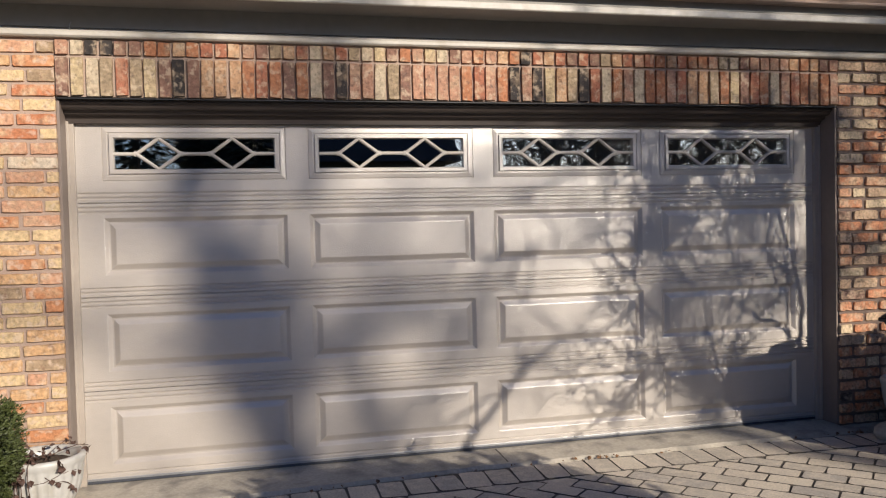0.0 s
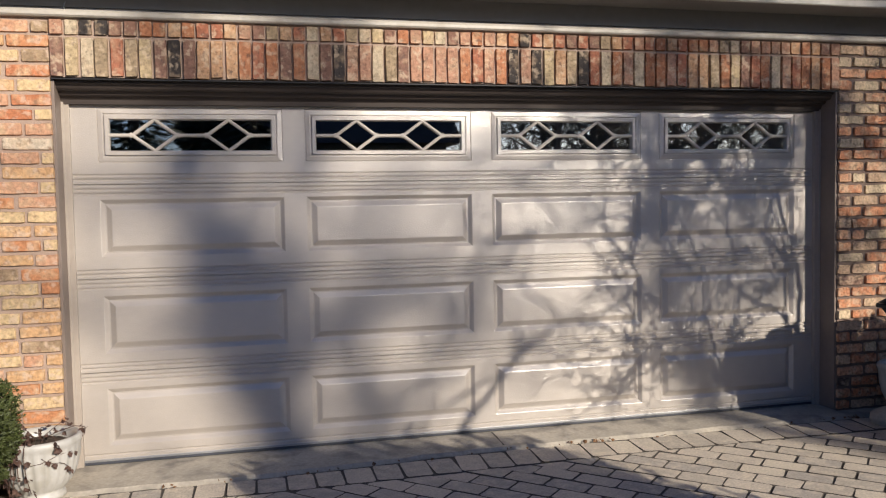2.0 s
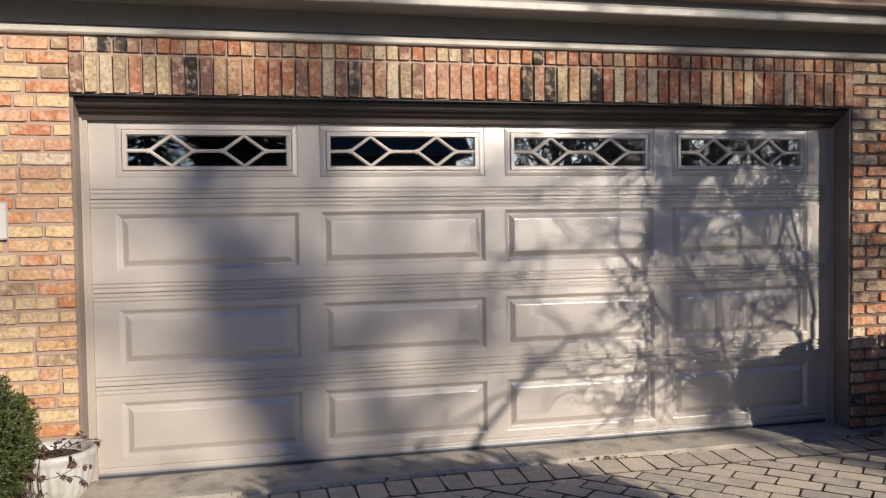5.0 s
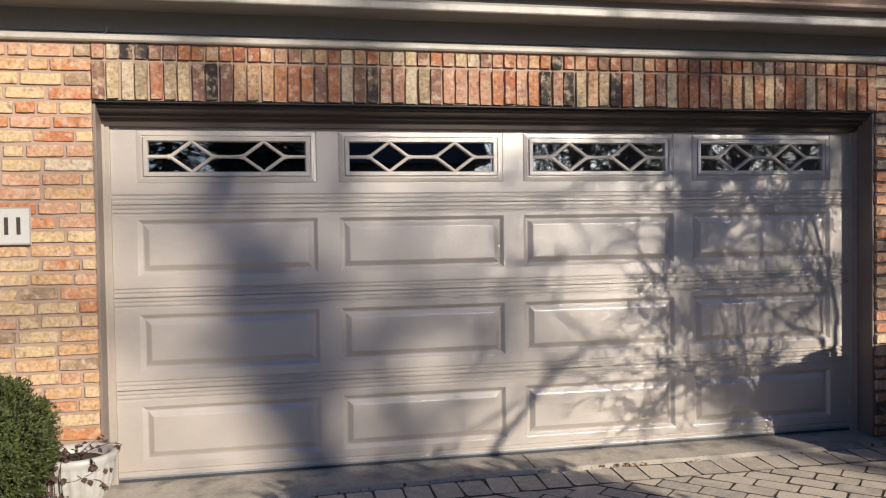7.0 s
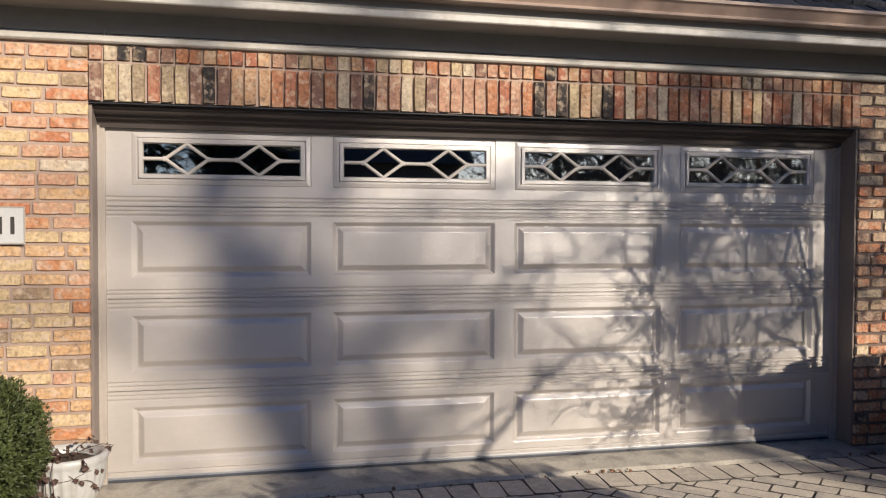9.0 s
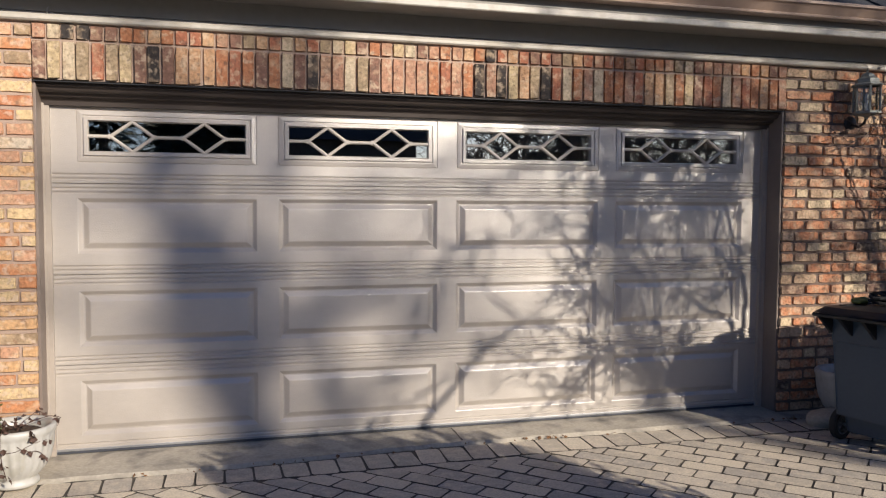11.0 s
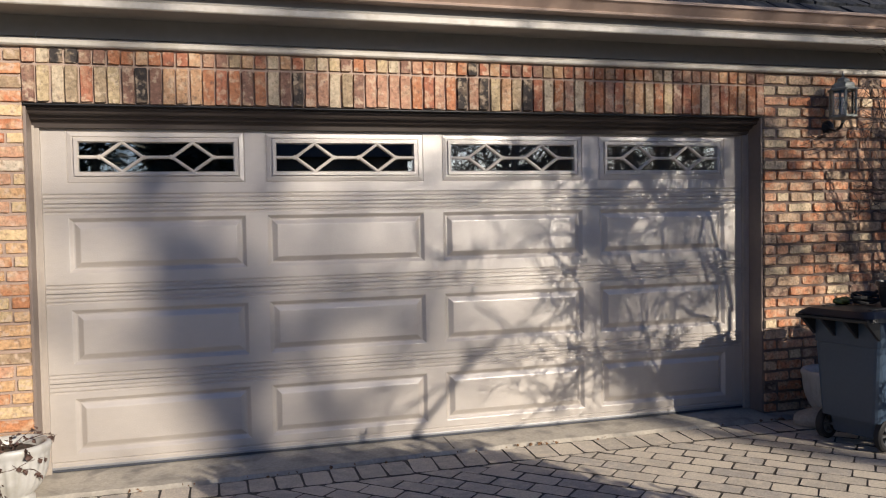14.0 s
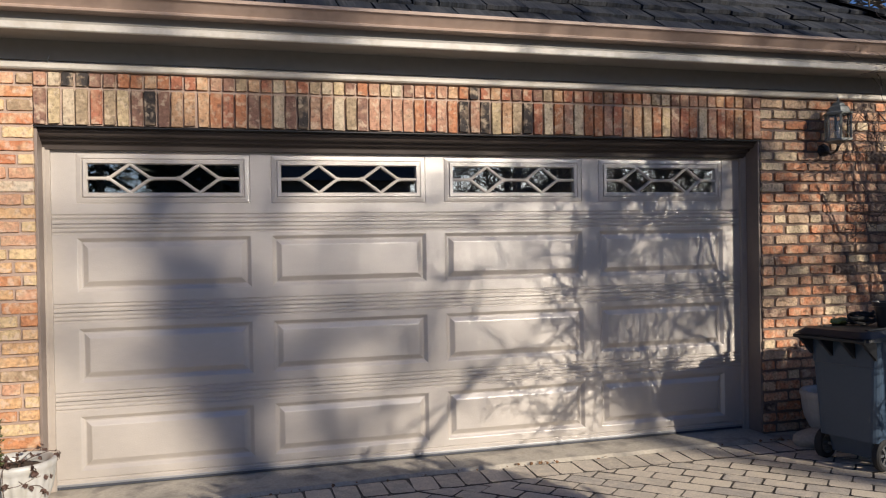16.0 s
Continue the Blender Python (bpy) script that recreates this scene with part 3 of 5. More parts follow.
for s in range(4):
    z0, z1 = SEAMS[s] + 0.0012, SEAMS[s + 1] - 0.0012
    bm = bmesh.new()
    if s < 3:
        p0, p1 = PZ[s]
        low = [] if s == 0 else [z0 + 0.024, z0 + 0.048]
        high = [z1 - 0.028, z1 - 0.054]
    else:
        p0, p1 = 1.766, 2.084
        low, high = [z0 + 0.026, z0 + 0.052], []
    if s == 0:
        low = [0.052]
    lo = [(0.005, z0), (0, z0 + 0.004)] + ribs(z0 + 0.005, p0, low)[1:]
    hi = ribs(p1, z1 - 0.005, high)[:-1] + [(0, z1 - 0.004), (0.005, z1)]
    door_skin(bm, -0.03, DOOR_W + 0.03, lo)
    door_skin(bm, -0.03, DOOR_W + 0.03, hi)
    xs = [-0.03]
    for i in range(4):
        xs += [PX0 + PITCH * i, PX0 + PITCH * i + PW]
    xs.append(DOOR_W + 0.03)
    for i in range(0, len(xs), 2):
        door_skin(bm, xs[i], xs[i + 1], [(0, p0), (0, p1)])
    if s < 3:
        add_box(bm, -0.03, DOOR_W + 0.03, 0.024, 0.050, z0, z1)
    else:
        add_box(bm, -0.03, DOOR_W + 0.03, 0.016, 0.045, z0, p0)
        add_box(bm, -0.03, DOOR_W + 0.03, 0.016, 0.045, p1, z1)
        for i in range(0, len(xs), 2):
            add_box(bm, xs[i], xs[i + 1], 0.016, 0.045, p0, p1)
    section = part("door_section", bm, "door", garage_door)
    for i in range(4):
        xa, xb = PX0 + PITCH * i, PX0 + PITCH * i + PW
        if s < 3:
            bm = bmesh.new()
            rr = ring_panel(bm, xa, xb, p0, p1, [(0, 0), (0.004, 0.002), (0.024, 0.020), (0.032, 0.020), (0.060, 0.002), (0.066, 0.0)])
            bm.faces.new(rr[-1])
            part("raised_panel", bm, "door", section)
        else:
            bm = bmesh.new()
            ring_panel(bm, xa, xb, p0, p1, [(0, 0.0), (0.003, 0.004), (0.006, 0.0), (0.028, -0.004), (0.034, -0.004), (0.036, 0.003), (0.042, 0.003), (0.044, -0.010), (0.064, -0.010), (0.070, 0.004), (0.070, 0.045)])
            window_frame = part("window_frame", bm, "door", section, "moulded taupe window surround")
            gx0, gx1, gz0, gz1 = xa + 0.068, xb - 0.068, p0 + 0.068, p1 - 0.068
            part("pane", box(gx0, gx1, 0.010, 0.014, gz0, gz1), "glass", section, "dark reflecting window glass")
            # second pane, added so that the windows reflect more sky
            part("inner_pane", box(gx0, gx1, 0.026, 0.030, gz0, gz1), "glass", section, "inner pane added to strengthen the window reflections")
            zc, hz = (gz0 + gz1) / 2, (gz1 - gz0) / 2
            w = gx1 - gx0
            d1, d2, hw = gx0 + w * 0.271, gx0 + w * 0.729, w * 0.136
            bars = [((gx0, zc), (d1 - hw, zc)), ((d1 + hw, zc), (d2 - hw, zc)), ((d2 + hw, zc), (gx1, zc))]
            for d in (d1, d2):
                bars += [((d - hw, zc), (d, gz1)), ((d, gz1), (d + hw, zc)), ((d + hw, zc), (d, gz0)), ((d, gz0), (d - hw, zc))]
            for nth, ((ax, az), (bx, bz)) in enumerate(bars):
                bm = bmesh.new()
                ln = math.hypot(bx - ax, bz - az)
                prof = [(-0.0100, 0.009), (-0.0100, 0.001), (-0.004, -0.005), (0.004, -0.005), (0.0100, 0.001), (0.0100, 0.009)]
                e = 0.016
                va = [bm.verts.new((-e, d, q)) for q, d in prof]
                vb = [bm.verts.new((ln + e, d, q)) for q, d in prof]
                for k in range(6):
                    j = (k + 1) % 6
                    bm.faces.new((va[k], vb[k], vb[j], va[j]))
                bm.faces.new(va)
                bm.faces.new(vb[::-1])
                bmesh.ops.recalc_face_normals(bm, faces=bm.faces[:])
                mm = Matrix.Translation((ax, -0.0004 * nth, az)) @ Matrix.Rotation(-math.atan2(bz - az, bx - ax), 4, "Y")
                bmesh.ops.transform(bm, matrix=mm, verts=bm.verts[:])
                part("muntin", bm, "muntin", section)
bm = bmesh.new()
add_box(bm, -0.03, DOOR_W + 0.03, -0.004, 0.03, -0.002, 0.014, 0.003)
part("bottom_seal", bm, "seal", garage_door, "black rubber bottom seal")
part("bottom_rail", box(-0.02, DOOR_W + 0.02, -0.006, 0.004, 0.0145, 0.028, 0.002), "alu", garage_door, "thin bare aluminium rail")

# frame round the door: stops, jambs, head
door_frame = tagged(empty("door_frame"), "taupe and brown painted wooden frame round the garage door", "door frame", kind="structure")
for side in (0, 1):
    def mx(x):
        return x if side == 0 else DOOR_W - x
    xa, xb = sorted((mx(-0.060), mx(-0.006)))
    bm = box(xa, xb, -0.030, 0.012, -0.004, 2.15, 0.003)
    add_box(bm, *sorted((mx(-0.060), mx(-0.032))), -0.038, -0.029, -0.004, 2.15, 0.003)
    part("door_stop", bm, "trim", door_frame, "narrow taupe door stop")
    xa, xb = sorted((OPEN_L - 0.002, OPEN_L + 0.014)) if side == 0 else (OPEN_R - 0.014, OPEN_R + 0.002)
    part("jamb", box(xa, xb, -0.185, 0.10, -0.004, LINTEL_Z - 0.002, 0.002), "jamb", door_frame, "brown painted jamb board")
# lower edge drawn down to stand in for the lintel's shade
bm = bmesh.new()
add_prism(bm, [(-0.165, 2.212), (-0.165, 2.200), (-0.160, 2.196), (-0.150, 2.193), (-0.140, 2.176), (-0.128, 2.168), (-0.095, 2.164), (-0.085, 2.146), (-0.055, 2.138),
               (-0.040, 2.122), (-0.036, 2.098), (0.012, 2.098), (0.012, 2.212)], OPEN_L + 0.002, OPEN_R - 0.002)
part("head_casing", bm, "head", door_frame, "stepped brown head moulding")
part("lintel_angle", box(OPEN_L + 0.004, OPEN_R - 0.004, -0.206, -0.10, 2.2125, 2.2185), "iron", door_frame, "thin rusty steel lintel angle")


# ---- things by the door ----
def planter(x, y, z):
    """A fluted white urn with a rolled rim, filled with soil."""
    p = tagged(empty("planter", x, y, z), "white glazed fluted planter with a rolled rim", "planter", group="planters beside the door")
    bm = bmesh.new()
    add_lathe(bm, [(0.0, 0.0), (0.105, 0.0), (0.118, 0.008), (0.118, 0.028), (0.100, 0.040), (0.122, 0.058, 0.4), (0.156, 0.098, 1), (0.180, 0.150, 1), (0.193, 0.205, 1),
                   (0.198, 0.250, 0.9), (0.199, 0.274, 0.5), (0.201, 0.286, 0.2), (0.206, 0.298), (0.208, 0.312), (0.205, 0.325), (0.196, 0.332), (0.182, 0.330), (0.170, 0.320), (0.160, 0.295), (0.155, 0.27)], steps=96, flute=0.055, flutes=24)
    part("bowl", bm, "pot", p, smooth=True)
    bm = bmesh.new()
    rings = add_lathe(bm, [(0.158, 0.285), (0.10, 0.296), (0.04, 0.300)], steps=28)
    bm.faces.new(rings[-1])
    for v in bm.verts:
        v.co.z += random.uniform(-0.006, 0.006)
    part("soil", bm, "soil", p, "dark dry potting soil")
    return p


random.seed(12)
pot_left = planter(-0.135, -0.455, -0.016)
pot_right = copy_thing(pot_left, pose(5.37, -0.44, -0.036, 0, 0, 40) @ Matrix.Scale(1.13, 4))


def add_leaf(bm, at, d, size, rnd, curl=0.4):
    """A small lobed leaf of six triangles, folded along its rib."""
    d = d.normalized()
    side = d.cross(Vector((rnd.uniform(-1, 1), rnd.uniform(-1, 1), rnd.uniform(-1, 1)))).normalized()
    up = side.cross(d)
    c = bm.verts.new(at)
    t = bm.verts.new(at + d * size - up * size * curl * 0.5)
    m = bm.verts.new(at + d * size * 0.5 + up * size * 0.08)
    l = bm.verts.new(at + d * size * 0.30 + side * size * 0.48 - up * size * curl * 0.4)
    r = bm.verts.new(at + d * size * 0.30 - side * size * 0.48 - up * size * curl * 0.4)
    l2 = bm.verts.new(at + d * size * 0.72 + side * size * 0.24 - up * size * curl * 0.4)
    r2 = bm.verts.new(at + d * size * 0.72 - side * size * 0.24 - up * size * curl * 0.4)
    for f in ((c, m, l), (c, r, m), (l, m, l2), (r, r2, m), (m, t, l2), (m, r2, t)):
        bm.faces.new(f)


# withered ivy hanging over the rim
ivy = tagged(empty("withered_ivy", -0.135, -0.455, 0.29), "withered brown ivy trailing over the white planter", "dead plant")
rnd = random.Random(8)
stems = bmesh.new()
leaves = bmesh.new()
for k in range(26):
    a = rnd.uniform(math.radians(165), math.radians(262)) if k < 20 else rnd.uniform(0, 2 * math.pi)
    long = rnd.uniform(0.10, 0.30) if k < 16 else rnd.uniform(0.03, 0.10)
    pts = []
    r, z = rnd.uniform(0.02, 0.10), 0.01
    for i in range(7):
        f = i / 6
        rr = r + (0.215 - r) * min(1, f * 2.2) + rnd.uniform(-0.006, 0.01)
        zz = 0.01 + 0.045 * math.sin(min(1, f * 2.0) * math.pi * 0.6) - max(0, f - 0.42) * long * 1.6
        pts.append(Vector((rr * math.cos(a), rr * math.sin(a), zz)))
        a += rnd.uniform(-0.09, 0.09)
    add_tube(stems, pts, [0.0022] * 7, 4)
    for i in range(1, 7):
        for q in range(3 if k < 18 else 2):
            if rnd.random() < 0.8:
                add_leaf(leaves, pts[i] + Vector((rnd.uniform(-1, 1), rnd.uniform(-1, 1), rnd.uniform(-0.5, 1))) * 0.016,
                         Vector((rnd.uniform(-1, 1), rnd.uniform(-1, 1), rnd.uniform(-1.2, 0.3))), rnd.uniform(0.020, 0.040), rnd)
# one long runner across the bowl and one upright dry shoot
for a0, a1, z0, z1 in ((-100, -20, -0.075, -0.045), (-75, -30, -0.05, -0.13)):
    pts = [Vector((0.195 * math.cos(math.radians(a0 + (a1 - a0) * i / 7)), 0.195 * math.sin(math.radians(a0 + (a1 - a0) * i / 7)), z0 + (z1 - z0) * i / 7 - 0.01 * math.sin(i))) for i in range(8)]
    add_tube(stems, pts, [0.0018] * 8, 4)
    for q in (3, 6, 7):
        add_leaf(leaves, pts[q] + Vector((0, -0.006, 0)), Vector((0.2, -0.1, -1)), 0.030, rnd)
        add_leaf(leaves, pts[q] + Vector((0, -0.006, 0)), Vector((-0.6, -0.2, -0.5)), 0.026, rnd)
pts = [Vector((0.02 + 0.012 * math.sin(i), -0.05, 0.012 * i)) for i in range(7)]
add_tube(stems, pts, [0.003 - 0.0003 * i for i in range(7)], 4)
for q in range(2, 7):
    add_leaf(leaves, pts[q], Vector((rnd.uniform(-1, 1), -0.3, 0.4)), 0.028, rnd)
part("stem", stems, "dead_leaf", ivy, "thin dry brown stems")
part("foliage", leaves, "dead_leaf", ivy, "shrivelled dark brown leaves")

# bed and evergreen shrub against the wall
bm = bmesh.new()
bmesh.ops.create_grid(bm, x_segments=24, y_segments=14, size=0.5)
for v in bm.verts:
    v.co = Vector((-1.32 + v.co.x * 1.9, -0.86 + v.co.y * 1.3, -0.005 + 0.012 * noise.noise(v.co * 14)))
tagged(link_mesh("planting_bed", bm, "soil"), "bare dark soil bed along the brick wall", "planting bed", kind="structure")


def sprig(bm, at, d, size, rnd):
    """A tuft of narrow leaves round a short shoot."""
    d = d.normalized()
    for i in range(5):
        q = Vector((rnd.uniform(-1, 1), rnd.uniform(-1, 1), rnd.uniform(-1, 1)))
        w = (d * 0.8 + q * 0.75).normalized()
        s = w.cross(q).normalized() * size * 0.17
        b = at + d * size * rnd.uniform(-0.3, 0.5)
        v = [bm.verts.new(b), bm.verts.new(b + w * size * 0.5 + s), bm.verts.new(b + w * size), bm.verts.new(b + w * size * 0.5 - s)]
        bm.faces.new(v)


def bush(name, x, y, z, rx, ry, rz, count, size, seed, label, category, box_like=0.0):
    rnd = random.Random(seed)
    b = tagged(empty(name, x, y, z), label, category)
    bm = bmesh.new()
    for i in range(count):
        d = Vector((rnd.gauss(0, 1), rnd.gauss(0, 1), rnd.gauss(0, 1))).normalized()
        if box_like:
            k = max(abs(d.x), abs(d.y), abs(d.z))
            d = d * ((1 - box_like) + box_like / k)
        lump = 1 + 0.11 * noise.noise(d * 3.1 + Vector((seed, 0, 0))) + 0.10 * noise.noise(d * 7.0) + 0.05 * noise.noise(d * 17.0)
        depth = 1 - 0.30 * rnd.random() ** 1.8
        p = Vector((d.x * rx, d.y * ry, rz + d.z * rz)) * 1.0
        p = Vector((p.x * lump * depth, p.y * lump * depth, rz + (p.z - rz) * lump * depth))
        if p.z < 0.02:
            continue
        sprig(bm, p, d + Vector((0, 0, 0.35)), size * rnd.uniform(0.6, 1.25), rnd)
    part("foliage", bm, "green", b, "dense small dark green leaves")
    bm = bmesh.new()
    rings = add_lathe(bm, [(0.05, 0.03), (0.45 * rx, 0.25 * rz), (0.70 * rx, 0.7 * rz), (0.74 * rx, 1.1 * rz), (0.60 * rx, 1.45 * rz), (0.2 * rx, 1.68 * rz)], steps=20, ellipse=ry / rx)
    bm.faces.new(rings[-1])
    bm.faces.new(rings[0][::-1])
    part("inner_growth", bm, "conifer", b, "dark shaded inner growth", smooth=True)
    bm = bmesh.new()
    add_tube(bm, [(0, 0, -0.05), (0.01, 0, 0.1), (0, 0.02, rz)], [0.035, 0.03, 0.015], 8)
    part("stem", bm, "bark", b)
    return b


bush("evergreen_shrub", -0.655, -0.72, 0.0, 0.47, 0.42, 0.405, 26000, 0.021, 31, "rounded dark green evergreen shrub against the brick wall", "shrub")

# house plaque
plaque = tagged(empty("house_plaque", -0.545, BRICK_Y - 0.012, 1.525), "white enamel house plaque with dark bars on the brick wall", "sign")
part("board", box(-0.158, 0.158, -0.014, -0.001, -0.104, 0.104, 0.004), "sign", plaque)
bm = bmesh.new()
for q in ((-0.158, 0.158, 0.096, 0.104), (-0.158, 0.158, -0.104, -0.096), (-0.158, -0.152, -0.095, 0.095), (0.152, 0.158, -0.095, 0.095)):
    add_box(bm, q[0], q[1], -0.0165, -0.0145, q[2], q[3])
part("rim", bm, "trim", plaque, "thin raised brownish rim")
for k in range(4):
    part("bar", box(-0.100 + 0.062 * k, -0.080 + 0.062 * k, -0.0175, -0.0145, -0.048, 0.048), "sign_dark", plaque, "dark painted bar")

# wall lantern
LX, LY, LZ = 5.515, -0.36, 2.20
lantern = tagged(empty("wall_lantern", LX, LY, LZ), "weathered grey-green metal wall lantern with clear glass panes", "wall lamp")
lantern.scale = (0.96, 0.96, 0.88)
R6 = 0.094
bm = bmesh.new()
rings = add_lathe(bm, [(0.0, -0.045), (0.012, -0.04), (0.02, -0.022), (0.07, -0.012), (R6 + 0.012, 0.0), (R6 + 0.012, 0.018), (R6, 0.022), (0.02, 0.022)], steps=6)
part("base", bm, "lamp_metal", lantern)
bm = bmesh.new()
add_lathe(bm, [(R6, 0.222), (R6 + 0.022, 0.228), (R6 + 0.022, 0.240), (R6 - 0.005, 0.250), (0.082, 0.285), (0.050, 0.305), (0.046, 0.325), (0.030, 0.333), (0.012, 0.340), (0.008, 0.350), (0.012, 0.358), (0.006, 0.366), (0.003, 0.380), (0.0, 0.382)], steps=6)
part("roof", bm, "lamp_metal", lantern, "stepped metal cap with finial")
for k in range(6):
    a = math.pi / 3 * k
    bm = box(-0.008, 0.008, -0.008, 0.008, 0.02, 0.226, 0.002)
    bmesh.ops.transform(bm, matrix=Matrix.Translation((R6 * math.cos(a), R6 * math.sin(a), 0)) @ Matrix.Rotation(a, 4, "Z"), verts=bm.verts[:])
    part("post", bm, "lamp_metal", lantern)
    am = a + math.pi / 6
    bm = box(-0.0015, 0.0015, -R6 * 0.45, R6 * 0.45, 0.026, 0.220)
    bmesh.ops.transform(bm, matrix=Matrix.Translation((R6 * 0.866 * math.cos(am), R6 * 0.866 * math.sin(am), 0)) @ Matrix.Rotation(am, 4, "Z"), verts=bm.verts[:])
    part("pane", bm, "lamp_glass", lantern, "clear glass pane")
bm = bmesh.new()
add_lathe(bm, [(0.016, 0.022), (0.016, 0.08), (0.012, 0.09), (0.014, 0.13), (0.010, 0.16), (0.0, 0.175)], steps=12)
part("candle", bm, "bulb", lantern, "pale candle bulb")
bm = bmesh.new()
add_tube(bm, [(0, 0, -0.03), (0, 0.02, -0.075), (0, 0.07, -0.10), (0, 0.13, -0.085), (0, 0.165, -0.06)], [0.010, 0.012, 0.012, 0.012, 0.016], 8)
part("arm", bm, "iron", lantern, "curved black arm")
bm = bmesh.new()
rings = add_lathe(bm, [(0.0, 0.0), (0.055, 0.0), (0.060, 0.006), (0.045, 0.020), (0.02, 0.028), (0.0, 0.03)], steps=20)
bmesh.ops.transform(bm, matrix=Matrix.Translation((0, 0.168, -0.06)) @ Matrix.Rotation(math.radians(90), 4, "X"), verts=bm.verts[:])
part("wall_plate", bm, "iron", lantern, "round black wall plate")

# ---- wheeled bin ----
wheeled_bin = tagged(empty("wheeled_bin", 4.882, -1.067, -0.032, 14.0), "dark blue-grey plastic wheeled rubbish bin beside the brick wall", "bin")
wheeled_bin.scale = (1.0, 0.88, 1.01)
bm = bmesh.new()


def tapered(bm, low, high, z0, z1, corner=0.05):
    """A hollow-looking tub wall: rounded rectangles (x0, x1, y0, y1) low and high."""
    loops = []
    for (x0, x1, y0, y1), z in ((low, z0), (high, z1)):
        loop = []
        for cx, cy, a0 in ((x1 - corner, y1 - corner, 0), (x0 + corner, y1 - corner, 90), (x0 + corner, y0 + corner, 180), (x1 - corner, y0 + corner, 270)):
            for k in range(5):
                a = math.radians(a0 + 22.5 * k)
                loop.append(bm.verts.new((cx + corner * math.cos(a), cy + corner * math.sin(a), z)))
        loops.append(loop)
    n = len(loops[0])
    for i in range(n):
        j = (i + 1) % n
        bm.faces.new((loops[0][i], loops[0][j], loops[1][j], loops[1][i]))
    bm.faces.new(loops[0][::-1])
    bm.faces.new(loops[1])


tapered(bm, (0.040, 0.45, -0.235, 0.235), (0.020, 0.545, -0.268, 0.268), 0.185, 0.665)
tapered(bm, (0.11, 0.44, -0.17, 0.19), (0.10, 0.45, -0.19, 0.215), 0.07, 0.185, 0.04)
part("body", bm, "bin", wheeled_bin)
bm = bmesh.new()
tapered(bm, (0.016, 0.550, -0.272, 0.272), (0.010, 0.565, -0.28, 0.28), 0.667, 0.835)
part("upper_body", bm, "bin", wheeled_bin, "upper body band above a moulded seam")
bm = bmesh.new()
tapered(bm, (-0.10, 0.585, -0.298, 0.298), (-0.095, 0.580, -0.292, 0.292), 0.836, 0.862)
part("rim", bm, "bin_dark", wheeled_bin, "black overhanging rim")
bm = bmesh.new()
tapered(bm, (-0.15, 0.60, -0.30, 0.30), (-0.10, 0.54, -0.25, 0.25), 0.864, 0.900, 0.06)
add_box(bm, 0.02, 0.50, -0.20, -0.17, 0.898, 0.906, 0.003)
add_box(bm, 0.02, 0.50, 0.17, 0.20, 0.898, 0.906, 0.003)
part("lid", bm, "bin_dark", wheeled_bin, "black plastic lid")
bm = bmesh.new()
add_tube(bm, [(-0.128, -0.28, 0.846), (-0.132, -0.1, 0.848), (-0.132, 0.1, 0.848), (-0.128, 0.29, 0.846)], [0.014] * 4, 10)
part("handle", bm, "bin_dark", wheeled_bin, "black handle bar")
for yy in (-0.255, -0.09, 0.09, 0.255):
    bm = bmesh.new()
    v = [bm.verts.new(p) for p in ((-0.125, yy - 0.012, 0.8355), (-0.125, yy + 0.012, 0.8355), (0.010, yy - 0.012, 0.8355), (0.010, yy + 0.012, 0.8355), (0.014, yy - 0.012, 0.715), (0.014, yy + 0.012, 0.715))]
    for f in ((0, 1, 3, 2), (0, 2, 4), (1, 5, 3), (0, 4, 5, 1), (2, 3, 5, 4)):
        bm.faces.new([v[i] for i in f])
    part("bracket", bm, "bin_dark", wheeled_bin, "triangular black bracket")
for yy in (-0.222, 0.245):
    bm = bmesh.new()
    rings = add_lathe(bm, [(0.070, -0.026), (0.092, -0.028), (0.102, -0.018), (0.103, 0.018), (0.092, 0.028), (0.070, 0.026), (0.070, -0.026)], steps=28)
    rot = Matrix.Translation((0.135, yy, 0.104)) @ Matrix.Rotation(math.radians(90), 4, "X")
    bmesh.ops.transform(bm, matrix=rot, verts=bm.verts[:])
    wheel = part("wheel", bm, "rubber", wheeled_bin, "black rubber wheel", smooth=False)
    bm = bmesh.new()
    for k in range(6):
        mm = Matrix.Rotation(math.pi / 3 * k, 4, "Z")
        add_box(bm, 0.012, 0.074, -0.008, 0.008, -0.018, 0.018, 0.0, mm)
    add_lathe(bm, [(0.0, -0.026), (0.022, -0.024), (0.024, 0.0), (0.022, 0.024), (0.0, 0.026)], steps=16)
    add_lathe(bm, [(0.071, -0.022), (0.060, -0.020), (0.060, 0.020), (0.071, 0.022)], steps=28)
    bmesh.ops.transform(bm, matrix=rot, verts=bm.verts[:])
    part("spokes", bm, "rim", wheel, "grey spoked plastic hub")
bm = bmesh.new()
add_tube(bm, [(0.135, -0.23, 0.104), (0.135, 0.23, 0.104)], [0.011, 0.011], 10)
part("axle", bm, "alu", wheeled_bin, "bare steel axle")

